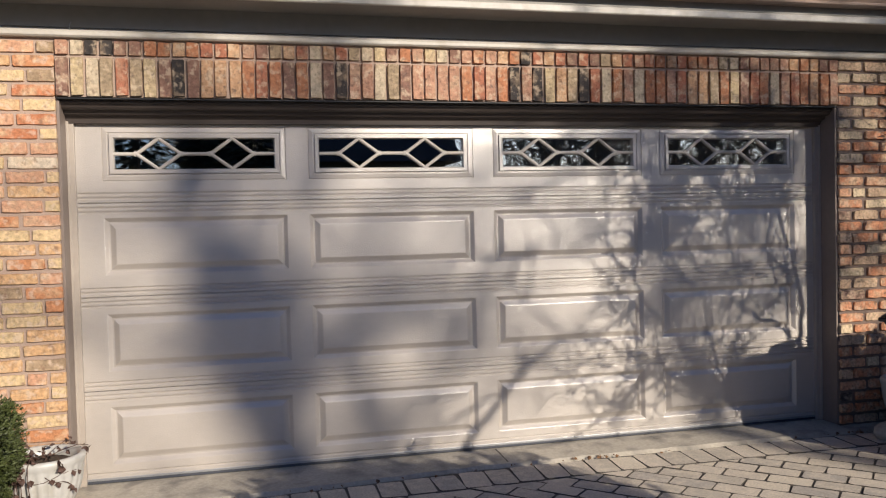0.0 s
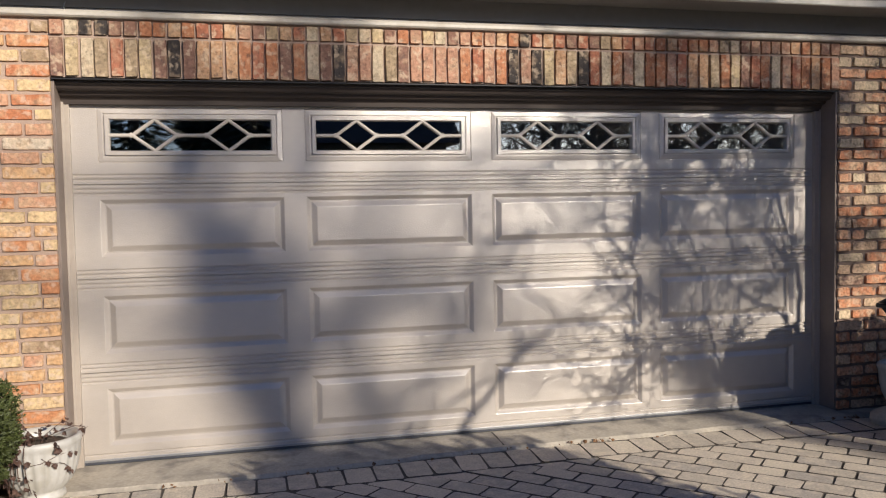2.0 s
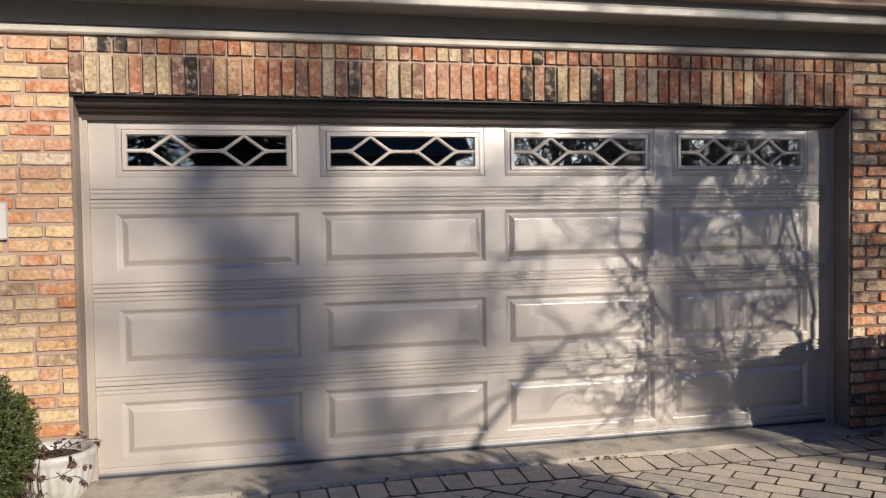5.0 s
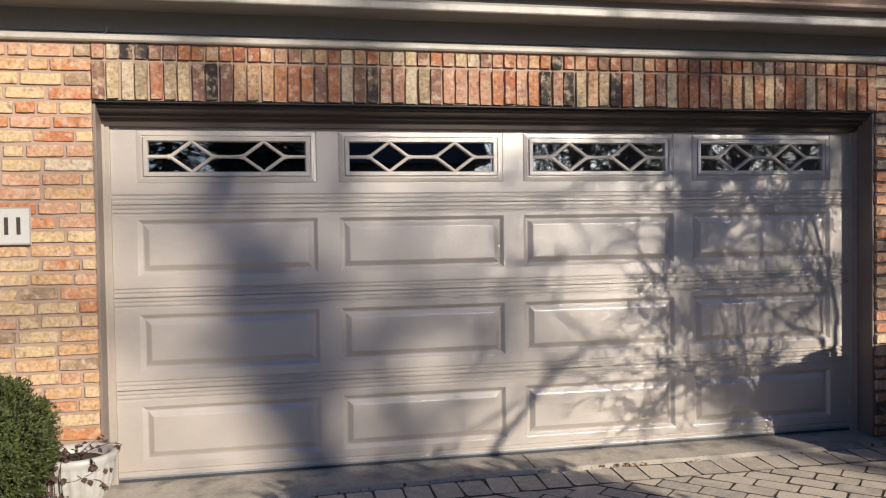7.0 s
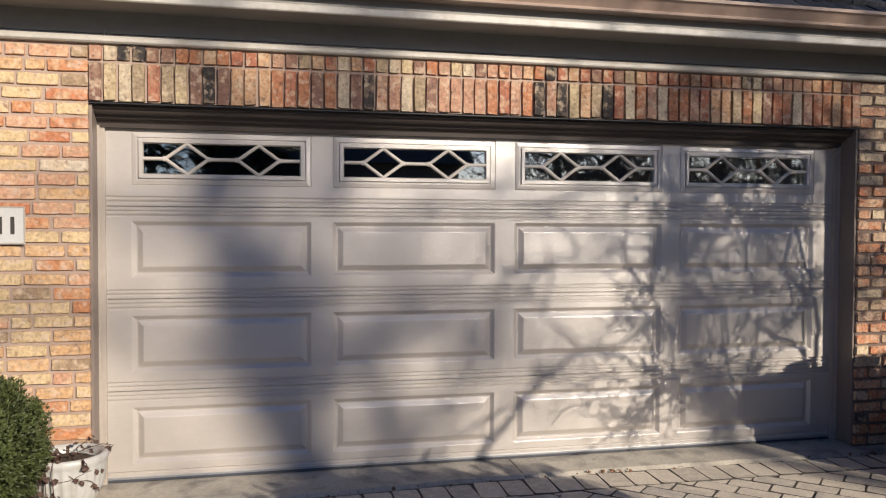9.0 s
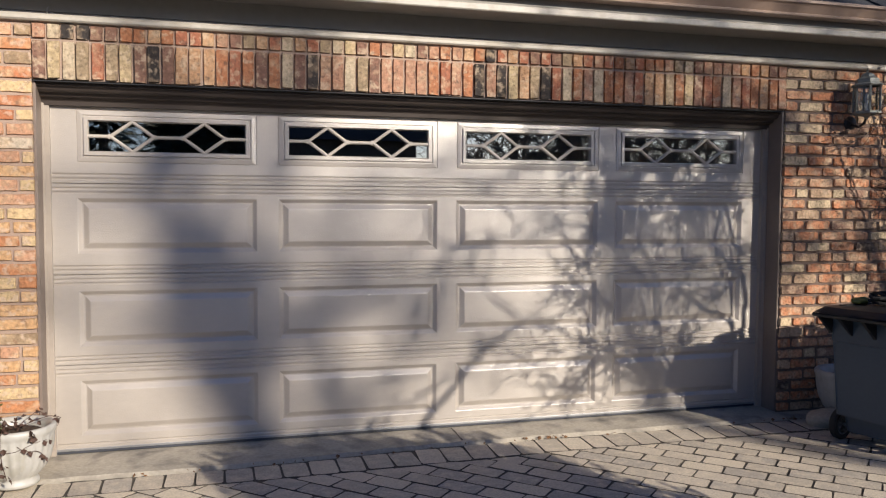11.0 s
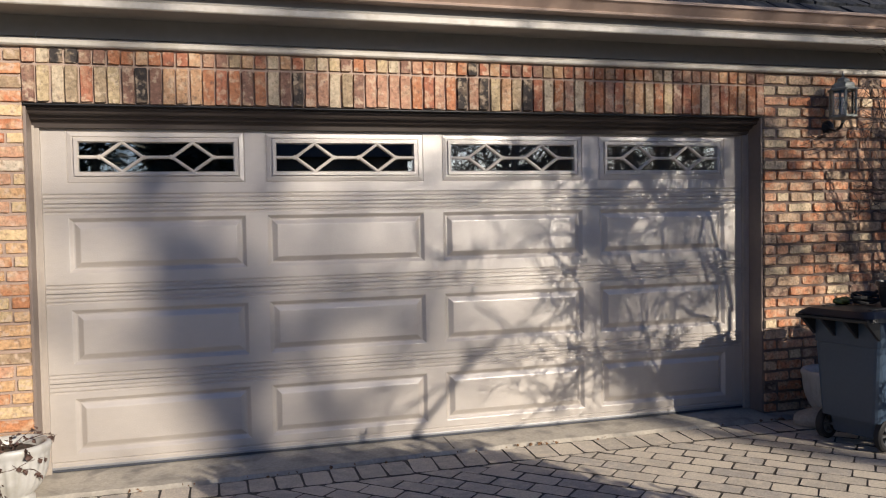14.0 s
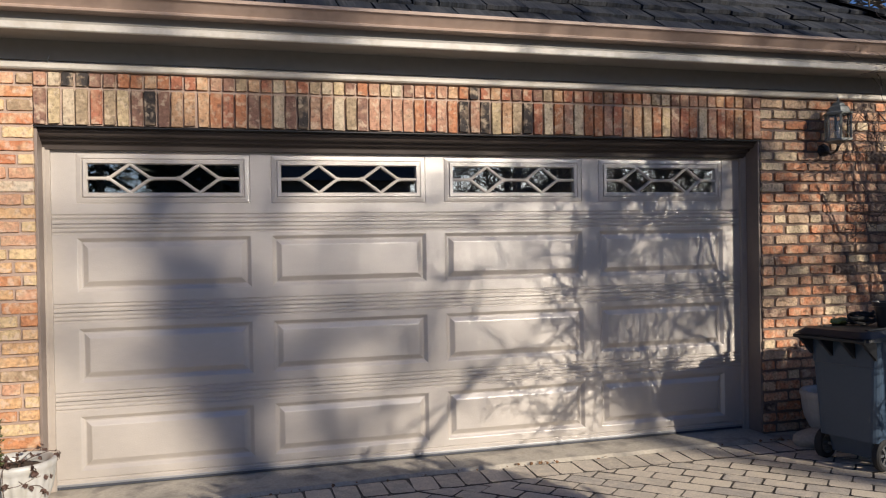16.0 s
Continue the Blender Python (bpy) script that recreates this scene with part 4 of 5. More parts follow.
# clutter on the lid
flowerpot = tagged(empty("flowerpot", 5.21, -1.12, 0.881), "small black plastic flowerpot on the bin lid", "flowerpot")
bm = bmesh.new()
add_lathe(bm, [(0.0, 0.0), (0.062, 0.0), (0.085, 0.135), (0.094, 0.137), (0.096, 0.165), (0.088, 0.166), (0.078, 0.13), (0.0, 0.125)], steps=28)
part("tub", bm, "bin_dark", flowerpot, smooth=False)
hose = tagged(empty("hose_coil", 5.13, -0.98, 0.881), "tangled black rubber hose on the bin lid", "hose")
bm = bmesh.new()
rnd = random.Random(5)
pts = []
for i in range(60):
    a = i * 0.42
    pts.append((0.085 * math.cos(a) * (1 + 0.2 * math.sin(i * 0.7)), 0.065 * math.sin(a) * (1 + 0.2 * math.cos(i * 0.5)), 0.014 + 0.0012 * i + 0.008 * math.sin(i * 1.1)))
add_tube(bm, pts, [0.011] * 60, 6)
part("coil", bm, "rubber", hose)
scrap = tagged(empty("garden_glove", 5.06, -0.86, 0.881, 20), "crumpled yellow-green garden glove on the bin lid", "glove")
bm = bmesh.new()
bmesh.ops.create_icosphere(bm, subdivisions=3, radius=1)
for v in bm.verts:
    n_ = 1 + 0.45 * noise.noise(v.co * 1.9) + 0.2 * noise.noise(v.co * 5)
    v.co = Vector((v.co.x * 0.075 * n_, v.co.y * 0.05 * n_, max(0.0, 0.022 + v.co.z * 0.024 * n_)))
part("fabric", bm, "yellow", scrap, smooth=True)

# rounded grey stone beside the second planter
stone = tagged(empty("edging_stone", 5.17, -0.52, -0.045), "rounded grey edging stone at the foot of the wall", "stone")
bm = bmesh.new()
bmesh.ops.create_icosphere(bm, subdivisions=3, radius=1)
for v in bm.verts:
    n_ = 1 + 0.15 * noise.noise(v.co * 1.3)
    v.co = Vector((v.co.x * 0.20 * n_, v.co.y * 0.13 * n_, max(0.0, 0.05 + v.co.z * 0.085 * n_)))
part("block", bm, "concrete", stone, smooth=True)


# ---- trees: they shade the door and show in its windows ----
RAY = Vector((0.52, -1.0, 0.46))


def cast(x, z, s):
    """The place s metres out from the door whose shadow falls on the door at (x, z)."""
    return Vector((x, 0, z)) + RAY * s


def grow(bm, p, d, length, radius, depth, rnd, spread=0.6, droop=0.0, kids=4, sides=5, least=0.0018, wander=0.18):
    """A crooked branch with side branches."""
    n = 5
    pts, rad = [p], [radius]
    q, e = Vector(p), d.normalized()
    for i in range(n):
        e = (e + Vector((rnd.gauss(0, wander), rnd.gauss(0, wander), rnd.gauss(0, wander) - droop))).normalized()
        q = q + e * (length / n)
        pts.append(q.copy())
        rad.append(max(least, radius * (1 - 0.75 * (i + 1) / n)))
    add_tube(bm, pts, rad, sides if depth else 3)
    if depth <= 0:
        return
    for k in range(kids):
        i = rnd.randint(1, n)
        side = Vector((rnd.gauss(0, 1), rnd.gauss(0, 1), rnd.gauss(0, 1)))
        dd = ((pts[i] - pts[i - 1]).normalized() + side.normalized() * spread).normalized()
        grow(bm, pts[i], dd, length * rnd.uniform(0.45, 0.75), max(least, rad[i] * 0.65), depth - 1, rnd, spread, droop, kids, sides, least, wander)


def limb(bm, pts, r0, r1, rnd, kids=6, twig=0.5, depth=2, spread=0.7, least=0.0018, kid_r=0.5):
    """A main limb through a few points, with twigs along it."""
    fine = []
    ends = [pts[0] * 2 - pts[1]] + list(pts) + [pts[-1] * 2 - pts[-2]]
    for p0, p1, p2, p3 in zip(ends, ends[1:], ends[2:], ends[3:]):
        for k in range(4):
            u = k / 4
            fine.append(0.5 * (2 * p1 + (p2 - p0) * u + (2 * p0 - 5 * p1 + 4 * p2 - p3) * u * u + (3 * p1 - p0 - 3 * p2 + p3) * u ** 3))
    fine.append(pts[-1])
    fine = [p + Vector((rnd.gauss(0, 1), rnd.gauss(0, 1), rnd.gauss(0, 1))) * r0 * 0.45 for p in fine]
    rad = [r0 + (r1 - r0) * i / (len(fine) - 1) for i in range(len(fine))]
    add_tube(bm, fine, rad, 7)
    for k in range(kids):
        i = rnd.randint(2, len(fine) - 1)
        side = Vector((rnd.gauss(0, 1), rnd.gauss(0, 1), rnd.gauss(0, 1))).normalized()
        d = ((fine[i] - fine[i - 1]).normalized() * 0.8 + side * spread)
        grow(bm, fine[i], d, twig * rnd.uniform(0.6, 1.3), max(least, rad[i] * kid_r), depth, rnd, spread, 0.0, 4, 4, least)


# the bare shrub beyond the bin: crisp twig shadows on the door's far end
rnd = random.Random(14)
S0 = 2.45
root = cast(4.62, 0, S0)
root.z = -0.05
shrub = tagged(empty("bare_shrub"), "tall bare many-stemmed shrub at the edge of the driveway", "shrub")
# each stem: its thickness, its twigs, and the line along which its shadow climbs the door (x, z)
STEMS = [
    (0.024, 5, [(4.78, 0.30), (4.78, 0.81), (4.71, 1.21), (4.60, 1.45), (4.49, 1.73), (4.42, 2.04)]),
    (0.018, 9, [(4.69, 0.25), (4.69, 0.55), (4.67, 1.05), (4.61, 1.33), (4.46, 1.67), (4.35, 1.96)]),
    (0.019, 5, [(4.74, 0.40), (4.70, 0.57), (4.60, 0.70), (4.43, 0.76), (4.30, 0.83), (4.17, 0.96), (3.96, 0.96)]),
    (0.008, 3, [(4.43, 0.76), (4.61, 0.88), (4.59, 0.98), (4.75, 1.33)]),
    (0.012, 18, [(4.35, 0.15), (4.15, 0.32), (3.94, 0.47), (3.75, 0.53), (3.58, 0.49), (3.40, 0.66)]),
    (0.010, 14, [(4.35, 0.15), (4.13, 0.29), (3.85, 0.30), (3.60, 0.19), (3.36, 0.25)]),
    (0.010, 14, [(4.35, 0.15), (4.04, 0.29), (3.70, 0.39), (3.46, 0.46), (3.32, 0.37)]),
    (0.014, 19, [(4.35, 0.15), (4.00, 0.33), (3.79, 0.69), (3.58, 0.87), (3.46, 1.13)]),
    (0.013, 20, [(4.35, 0.15), (4.19, 0.32), (4.04, 0.72), (4.00, 1.07), (3.84, 1.39), (3.80, 1.69)]),
    (0.012, 15, [(4.40, 0.15), (4.21, 0.36), (4.31, 0.82), (4.25, 1.18), (4.10, 1.46), (4.02, 1.77)]),
    (0.011, 16, [(4.75, 0.97), (4.55, 1.20), (4.35, 1.40), (4.14, 1.66), (4.01, 1.92)]),
    (0.010, 16, [(4.25, 1.18), (4.20, 1.40), (4.32, 1.65), (4.25, 1.95)]),
    (0.010, 15, [(3.84, 1.20), (3.95, 1.45), (4.05, 1.60), (4.12, 1.85)]),
    (0.010, 14, [(4.00, 0.90), (3.85, 1.10), (3.72, 1.30), (3.66, 1.62), (3.72, 1.90)]),
    (0.012, 14, [(4.60, 1.00), (4.52, 1.30), (4.58, 1.60), (4.50, 1.95)]),
    (0.010, 13, [(4.70, 1.20), (4.62, 1.50), (4.70, 1.80), (4.62, 2.05)]),
    (0.009, 13, [(3.95, 1.00), (3.70, 1.20), (3.60, 1.45), (3.66, 1.80)]),
]
for thick, twigs, line in STEMS:
    bm = bmesh.new()
    out = rnd.uniform(2.25, 2.7)
    start = [root + Vector((rnd.uniform(-0.08, 0.08), rnd.uniform(-0.08, 0.08), 0))] if line[0][1] < 0.5 else []
    limb(bm, start + [cast(x, z, out + 0.05 * i) for i, (x, z) in enumerate(line)], thick, 0.004, rnd, kids=twigs, twig=0.33, depth=2, spread=0.85, least=0.0029, kid_r=0.38)
    part("stem", bm, "bark", shrub)

copy_thing(shrub, Matrix.Translation((2.45, -0.25, 0.12)))

# a second one further along the wall; its outer twigs hang before the bricks
rnd = random.Random(23)
shrub_far = tagged(empty("bare_shrub"), "tall bare many-stemmed shrub close to the brick wall", "shrub")
root2 = Vector((6.75, -1.15, -0.1))
for k in range(9):
    a = rnd.uniform(0, 2 * math.pi)
    tip = Vector((6.55 + 0.75 * math.cos(a), -1.15 + 0.55 * math.sin(a), rnd.uniform(2.1, 3.1)))
    if k < 4:
        tip = Vector(((5.86, -0.52, 2.66), (5.92, -0.50, 2.15), (5.90, -0.62, 1.55), (5.80, -0.45, 2.42))[k])
    bm = bmesh.new()
    limb(bm, [root2, root2.lerp(tip, 0.35) + Vector((0.12, 0, 0.1)), root2.lerp(tip, 0.7) + Vector((0.06, 0, 0.15)), tip], 0.016, 0.004, rnd, kids=9, twig=0.42, depth=2, spread=0.8, least=0.0022, kid_r=0.4)
    part("stem", bm, "twig", shrub_far)
for tip in ((6.10, -1.30, 3.30), (6.45, -1.35, 3.25)):
    bm = bmesh.new()
    tip = Vector(tip)
    limb(bm, [root2, root2.lerp(tip, 0.4) + Vector((0.15, -0.1, 0)), root2.lerp(tip, 0.75) + Vector((0.10, -0.05, 0.08)), tip], 0.014, 0.004, rnd, kids=9, twig=0.40, depth=2, spread=0.8, least=0.0024, kid_r=0.4)
    part("stem", bm, "twig", shrub_far)


def bare_tree(name, at, height, r0, seed, label, depth=3, first=0.3, lean=(0, 0), kids=14):
    rnd = random.Random(seed)
    t = tagged(empty(name, *at), label, "tree", group="bare trees across the garden")
    bm = bmesh.new()
    pts = [Vector((lean[0] * f + rnd.gauss(0, 0.012) * height * f, lean[1] * f + rnd.gauss(0, 0.012) * height * f, -0.2 + height * f)) for f in (0, 0.12, 0.25, 0.4, 0.55, 0.7, 0.85, 1)]
    rad = [r0 * (1.25, 1, 0.92, 0.8, 0.65, 0.45, 0.28, 0.08)[i] for i in range(8)]
    add_tube(bm, pts, rad, 10)
    part("trunk", bm, "bark", t)
    bm = bmesh.new()
    for k in range(kids):
        f = first + (1 - first) * (k + rnd.random()) / kids
        j = min(6, int(f * 7))
        p = pts[j].lerp(pts[j + 1], f * 7 - j)
        a = rnd.uniform(0, 2 * math.pi)
        d = Vector((math.cos(a), math.sin(a), rnd.uniform(0.35, 0.9)))
        grow(bm, p, d, height * rnd.uniform(0.22, 0.34) * (1.25 - 0.6 * f), max(0.05, rad[j] * 0.6), depth, rnd, 0.65, 0.0, 4, 6, 0.017, 0.14)
    part("crown", bm, "bark", t, "bare grey-brown limbs and twigs")
    return t


# a mid-distance branch whose curved shadow lies on the third column of panels
rnd = random.Random(6)
S1 = 6.0
garden_tree = tagged(empty("bare_garden_tree"), "slender bare tree beside the driveway", "tree")
foot = cast(2.30, 0, S1)
foot.z = -0.15
bm = bmesh.new()
limb(bm, [foot, cast(2.20, -1.2, S1), cast(2.26, -0.02, S1)], 0.055, 0.034, rnd, kids=0)
part("trunk", bm, "bark", garden_tree)
for st, r, far in (([(2.26, -0.02), (2.43, 0.20), (2.62, 0.41), (2.81, 0.58), (3.02, 0.69), (3.29, 0.75), (3.6, 0.95)], 0.024, 0.05),
                   ([(3.02, 0.69), (2.78, 0.88), (2.63, 1.07), (2.50, 1.23), (2.33, 1.38), (2.22, 1.74)], 0.010, 0.25), ([(3.02, 0.70), (3.17, 0.87), (3.34, 1.17), (3.3, 1.7)], 0.009, 0.3),
                   ([(2.62, 0.41), (2.39, 0.31), (2.20, 0.21)], 0.016, 0.2), ([(2.72, 0.94), (2.75, 1.29), (2.63, 1.70), (2.5, 2.3)], 0.010, 0.5),
                   ([(2.50, 1.23), (2.94, 1.33), (2.83, 1.50), (2.63, 1.66)], 0.012, 0.6), ([(2.10, 0.50), (2.28, 0.70), (2.51, 1.04), (2.9, 1.45), (3.2, 1.9)], 0.009, 0.8)):
    bm = bmesh.new()
    limb(bm, [cast(x, z, S1 + far * k) for k, (x, z) in enumerate(st)], r, r * 0.35, rnd, kids=4, twig=0.42, depth=2, spread=0.75, least=0.0026, kid_r=0.35)
    part("branch", bm, "bark", garden_tree)

# a spreading tree whose fine crown dapples the lintel, the gutter and the far wall
rnd = random.Random(19)
S3 = 9.0
dapple_tree = tagged(empty("bare_spreading_tree"), "bare spreading tree with a fine twiggy crown", "tree")
foot = cast(6.2, 0, S3)
foot.z = -0.15
bm = bmesh.new()
limb(bm, [foot, cast(6.3, -2.0, S3), cast(6.0, 0.6, S3)], 0.11, 0.07, rnd, kids=0)
part("trunk", bm, "bark", dapple_tree)
for st in ([(6.0, 0.6), (5.3, 1.6), (4.5, 2.3), (3.6, 2.75)], [(6.0, 0.6), (5.6, 1.8), (5.0, 2.7), (4.4, 3.4)], [(6.1, 0.4), (5.9, 1.5), (5.8, 2.6), (5.6, 3.6)],
           [(6.0, 0.6), (6.5, 1.6), (6.9, 2.5), (7.2, 3.4)], [(6.0, 0.3), (5.4, 1.0), (5.1, 1.6), (4.9, 2.3)], [(5.3, 1.6), (4.6, 2.0), (4.0, 2.45), (3.3, 2.5)], [(5.3, 1.6), (4.7, 2.2), (4.1, 2.40), (3.5, 2.38), (2.9, 2.5)],
           [(4.9, 2.0), (4.2, 2.05), (3.4, 2.02), (2.6, 1.95), (1.9, 2.02)], [(5.0, 1.7), (4.2, 1.88), (3.4, 1.80), (2.7, 1.72), (2.2, 1.80)]):
    bm = bmesh.new()
    limb(bm, [cast(x, z, S3 + 0.25 * k) for k, (x, z) in enumerate(st)], 0.024, 0.007, rnd, kids=5, twig=0.7, depth=3, spread=0.85, least=0.004, kid_r=0.38)
    part("limb", bm, "bark", dapple_tree)

# two tall trees far towards the sun: broad soft shadows on the near half of the door
rnd = random.Random(9)
S2 = 31.0
TALL = [
    ("tall bare tree with a broad forked trunk across the garden", [
        (0.235, [(1.30, -13), (1.18, -5), (1.08, 0.10), (1.04, 0.42), (0.97, 0.67), (0.83, 0.90), (0.76, 1.15), (0.74, 1.41), (0.62, 1.68), (0.50, 1.95), (0.3, 3.2)]),
        (0.12, [(1.12, 0.0), (1.10, 0.60), (1.08, 0.88), (0.97, 1.20), (0.90, 1.48), (0.95, 1.78), (1.08, 2.3), (1.1, 3.6)]),
        (0.0945, [(0.98, 0.67), (0.62, 0.72), (0.30, 0.79), (0.05, 0.95)]), (0.0614, [(0.74, 1.41), (0.46, 1.41), (0.22, 1.52), (0.0, 1.9)]),
        (0.0702, [(0.97, 1.20), (1.18, 1.50), (1.30, 1.85), (1.5, 2.6)]), (0.0702, [(1.08, 0.88), (1.24, 1.16), (1.38, 1.50)])]),
    ("tall bare tree with slender limbs across the garden", [
        (0.0828, [(1.75, -13), (1.66, -5), (1.61, -0.04), (1.69, 0.28), (1.64, 0.61), (1.68, 0.89), (1.71, 1.17), (1.63, 1.42), (1.48, 1.74), (1.40, 2.1), (1.3, 3.0)]),
        (0.0554, [(1.66, -0.5), (1.92, 0.09), (1.78, 0.35), (1.65, 0.62)]), (0.0664, [(1.66, 0.61), (1.48, 0.80), (1.36, 1.08), (1.33, 1.43), (1.2, 2.0)]),
        (0.0503, [(1.71, 1.17), (1.99, 1.20), (2.27, 1.36), (2.48, 1.63)]), (0.0576, [(1.68, 0.89), (2.00, 0.80), (2.26, 0.78), (2.51, 1.04)]),
        (0.0554, [(1.69, 0.20), (1.46, 0.42), (1.30, 0.62)]), (0.0576, [(1.66, -0.9), (2.0, 0.25), (2.1, 0.7), (2.0, 1.1), (2.1, 1.8)])]),
    ("tall straight bare tree across the garden", [
        (0.165, [(4.3, -13), (4.22, -5), (4.13, -0.03), (3.92, 0.30), (3.83, 0.54), (3.79, 0.77), (3.71, 1.00), (3.62, 1.35), (3.63, 1.73), (3.65, 2.04), (3.7, 3.2)]),
        (0.0702, [(3.79, 0.85), (4.13, 0.95), (4.44, 0.99), (4.79, 1.00), (5.2, 1.2)]), (0.0702, [(3.71, 1.00), (3.96, 1.13), (4.33, 1.18), (4.38, 1.53), (4.31, 1.84), (4.4, 2.6)]),
        (0.08, [(4.30, 1.20), (4.52, 1.50), (4.66, 1.90), (4.75, 2.5)]), (0.06, [(4.38, 1.53), (4.60, 1.72), (4.85, 1.75), (5.2, 2.0)]), (0.065, [(3.65, 1.75), (3.95, 1.82), (4.3, 1.75)]),
        (0.065, [(3.62, 1.35), (3.85, 1.50), (4.1, 1.45), (4.35, 1.62)]), (0.0439, [(3.62, 1.35), (3.30, 1.39), (3.02, 1.55), (2.87, 1.74)])]),
]
for label, stems in TALL:
    t = tagged(empty("tall_bare_tree"), label, "tree", group="bare trees across the garden")
    for k, (r, st) in enumerate(stems):
        bm = bmesh.new()
        pts = [cast(x, z, S2 + 0.4 * k) for x, z in st]
        if k == 0:
            pts[0].z = -0.3
        limb(bm, pts, r, r * 0.34, rnd, kids=5, twig=0.9, depth=1, spread=0.8, least=0.010, kid_r=0.28)
        part("trunk" if k == 0 else "limb", bm, "bark", t)

# an unseen hedge shape, added beside the driveway to shade the paving
HS = 4.3
bush("shade_hedge", 1.50 + 0.52 * HS, -HS, -0.1, 0.88, 0.40, 0.922, 15000, 0.065, 47, "unseen hedge-shaped blocker added beside the driveway to shade the paving", "hedge", box_like=0.88)
# a lower unseen one, added to darken the bin and the wall's foot
bush("shade_hedge", 6.62, -2.6, -0.1, 0.52, 0.40, 0.84, 8000, 0.065, 53, "unseen low hedge-shaped blocker added to shade the bin and wall foot", "hedge", box_like=0.75)

# bare trees behind the viewer, seen in the window panes
first_tree = bare_tree("bare_tree", (12.2, -25, -0.16), 9.5, 0.2, 3, "bare grey-brown tree at the end of the garden", kids=20, first=0.10)
rnd = random.Random(41)
for x, y in ((18.5, -26), (21.5, -29), (25, -27), (28, -33), (-8, -30), (-14, -26), (20, -36), (33, -30), (-1, -38)):
    copy_thing(first_tree, pose(x, y, -0.16, 0, 0, rnd.uniform(0, 360)))
for x, y, k in ((15.5, -18.5, 0.7), (16.5, 9.0, 1.15), (11.2, -21.0, 0.80), (13.6, -23.5, 0.85)):
    copy_thing(first_tree, pose(x, y, -0.16, 0, 0, rnd.uniform(0, 360)) @ Matrix.Scale(k, 4))


def conifer(x, y, h, seed):
    rnd = random.Random(seed)
    t = tagged(empty("conifer", x, y, -0.16), "dark green conifer at the end of the garden", "tree", group="conifers across the garden")
    bm = bmesh.new()
    add_tube(bm, [(0, 0, -0.2), (0, 0, h * 0.5), (0, 0, h * 0.97)], [0.22, 0.13, 0.02], 8)
    part("trunk", bm, "bark", t)
    bm = bmesh.new()
    for i in range(1500):
        f = rnd.random() ** 0.7
        z = h * (0.04 + 0.96 * (1 - f))
        a = rnd.uniform(0, 2 * math.pi)
        r = h * 0.22 * f * (0.4 + 0.6 * rnd.random()) * (1 + 0.25 * math.sin(z * 5 + a * 3))
        d = Vector((math.cos(a), math.sin(a), -0.25))
        p = Vector((r * math.cos(a), r * math.sin(a), z))
        s = Vector((-math.sin(a), math.cos(a), rnd.uniform(-0.3, 0.3))) * 0.13
        v = [bm.verts.new(p - d * 0.3), bm.verts.new(p + s), bm.verts.new(p + d * 0.38), bm.verts.new(p - s)]
        bm.faces.new(v)
    part("crown", bm, "conifer", t, "dark drooping needle sprays")
    return t


first_conifer = conifer(-5.5, -22, 10, 5)
for x, y, a in ((-2.8, -25, 40), (-9, -24, 120), (1.2, -27.0, 200), (-0.8, -30, 75), (-5.2, -29, 310), (-7.2, -27, 10)):
    copy_thing(first_conifer, pose(x, y, -0.16, 0, 0, a))

# the house across the garden, dark against the sky
house = tagged(empty("far_house", 4.9, -34, -0.16), "dark-sided house with a gable roof across the garden", "house")
part("wall", box(-6.2, 4.6, -4, 4, 0, 4.6), "siding", house, "dark clapboard wall")
bm = bmesh.new()
v = [bm.verts.new(p) for p in ((-6.8, 4.6, 4.4), (5.2, 4.6, 4.4), (5.2, -4.6, 4.4), (-6.8, -4.6, 4.4), (-6.8, 0, 8.2), (5.2, 0, 8.2))]
for f in ((0, 1, 5, 4), (2, 3, 4, 5), (1, 2, 5), (3, 0, 4), (3, 2, 1, 0)):
    bm.faces.new([v[i] for i in f])
bmesh.ops.recalc_face_normals(bm, faces=bm.faces[:])
part("roof", bm, "far_roof", house, "dark shingle roof")
for x in (-4.6, -1.6, 1.6):
    w = part("window", box(x - 0.55, x + 0.55, 4.002, 4.05, 1.2, 2.6, 0.01), "fascia", house, "pale framed window")
    part("window_pane", box(x - 0.46, x + 0.46, 4.052, 4.06, 1.29, 2.51), "seal", w, "dark window pane")

# dry leaf crumbs caught along the edge of the concrete strip
rnd = random.Random(66)
bm = bmesh.new()
for k in range(60):
    x = rnd.choice((rnd.gauss(3.0, 0.16), rnd.uniform(0.4, 4.6), rnd.gauss(5.0, 0.15)))
    y = -0.335 - 0.11 * max(0, min(1, (2.4 - x) / 1.5)) + rnd.gauss(0, 0.014)
    add_leaf(bm, Vector((x, y, -0.026 + rnd.uniform(0, 0.005))), Vector((rnd.uniform(-1, 1), rnd.uniform(-1, 1), rnd.uniform(-0.05, 0.15))), rnd.uniform(0.012, 0.030), rnd, 0.15)
tagged(link_mesh("fallen_leaves", bm, "leaf_crumb"), "dry brown leaf crumbs along the concrete edge", "leaves", kind="stuff")

# small bent nail left in the frieze moulding
nail = tagged(empty("bent_nail", 0.03, -0.228, 2.585), "small bent pale nail in the frieze moulding", "nail")
bm = bmesh.new()
add_tube(bm, [(0, 0.02, 0.0), (0.0, -0.004, 0.012), (0.004, -0.008, 0.028), (0.012, -0.010, 0.04)], [0.003, 0.003, 0.003, 0.002], 6)
part("shank", bm, "alu", nail)


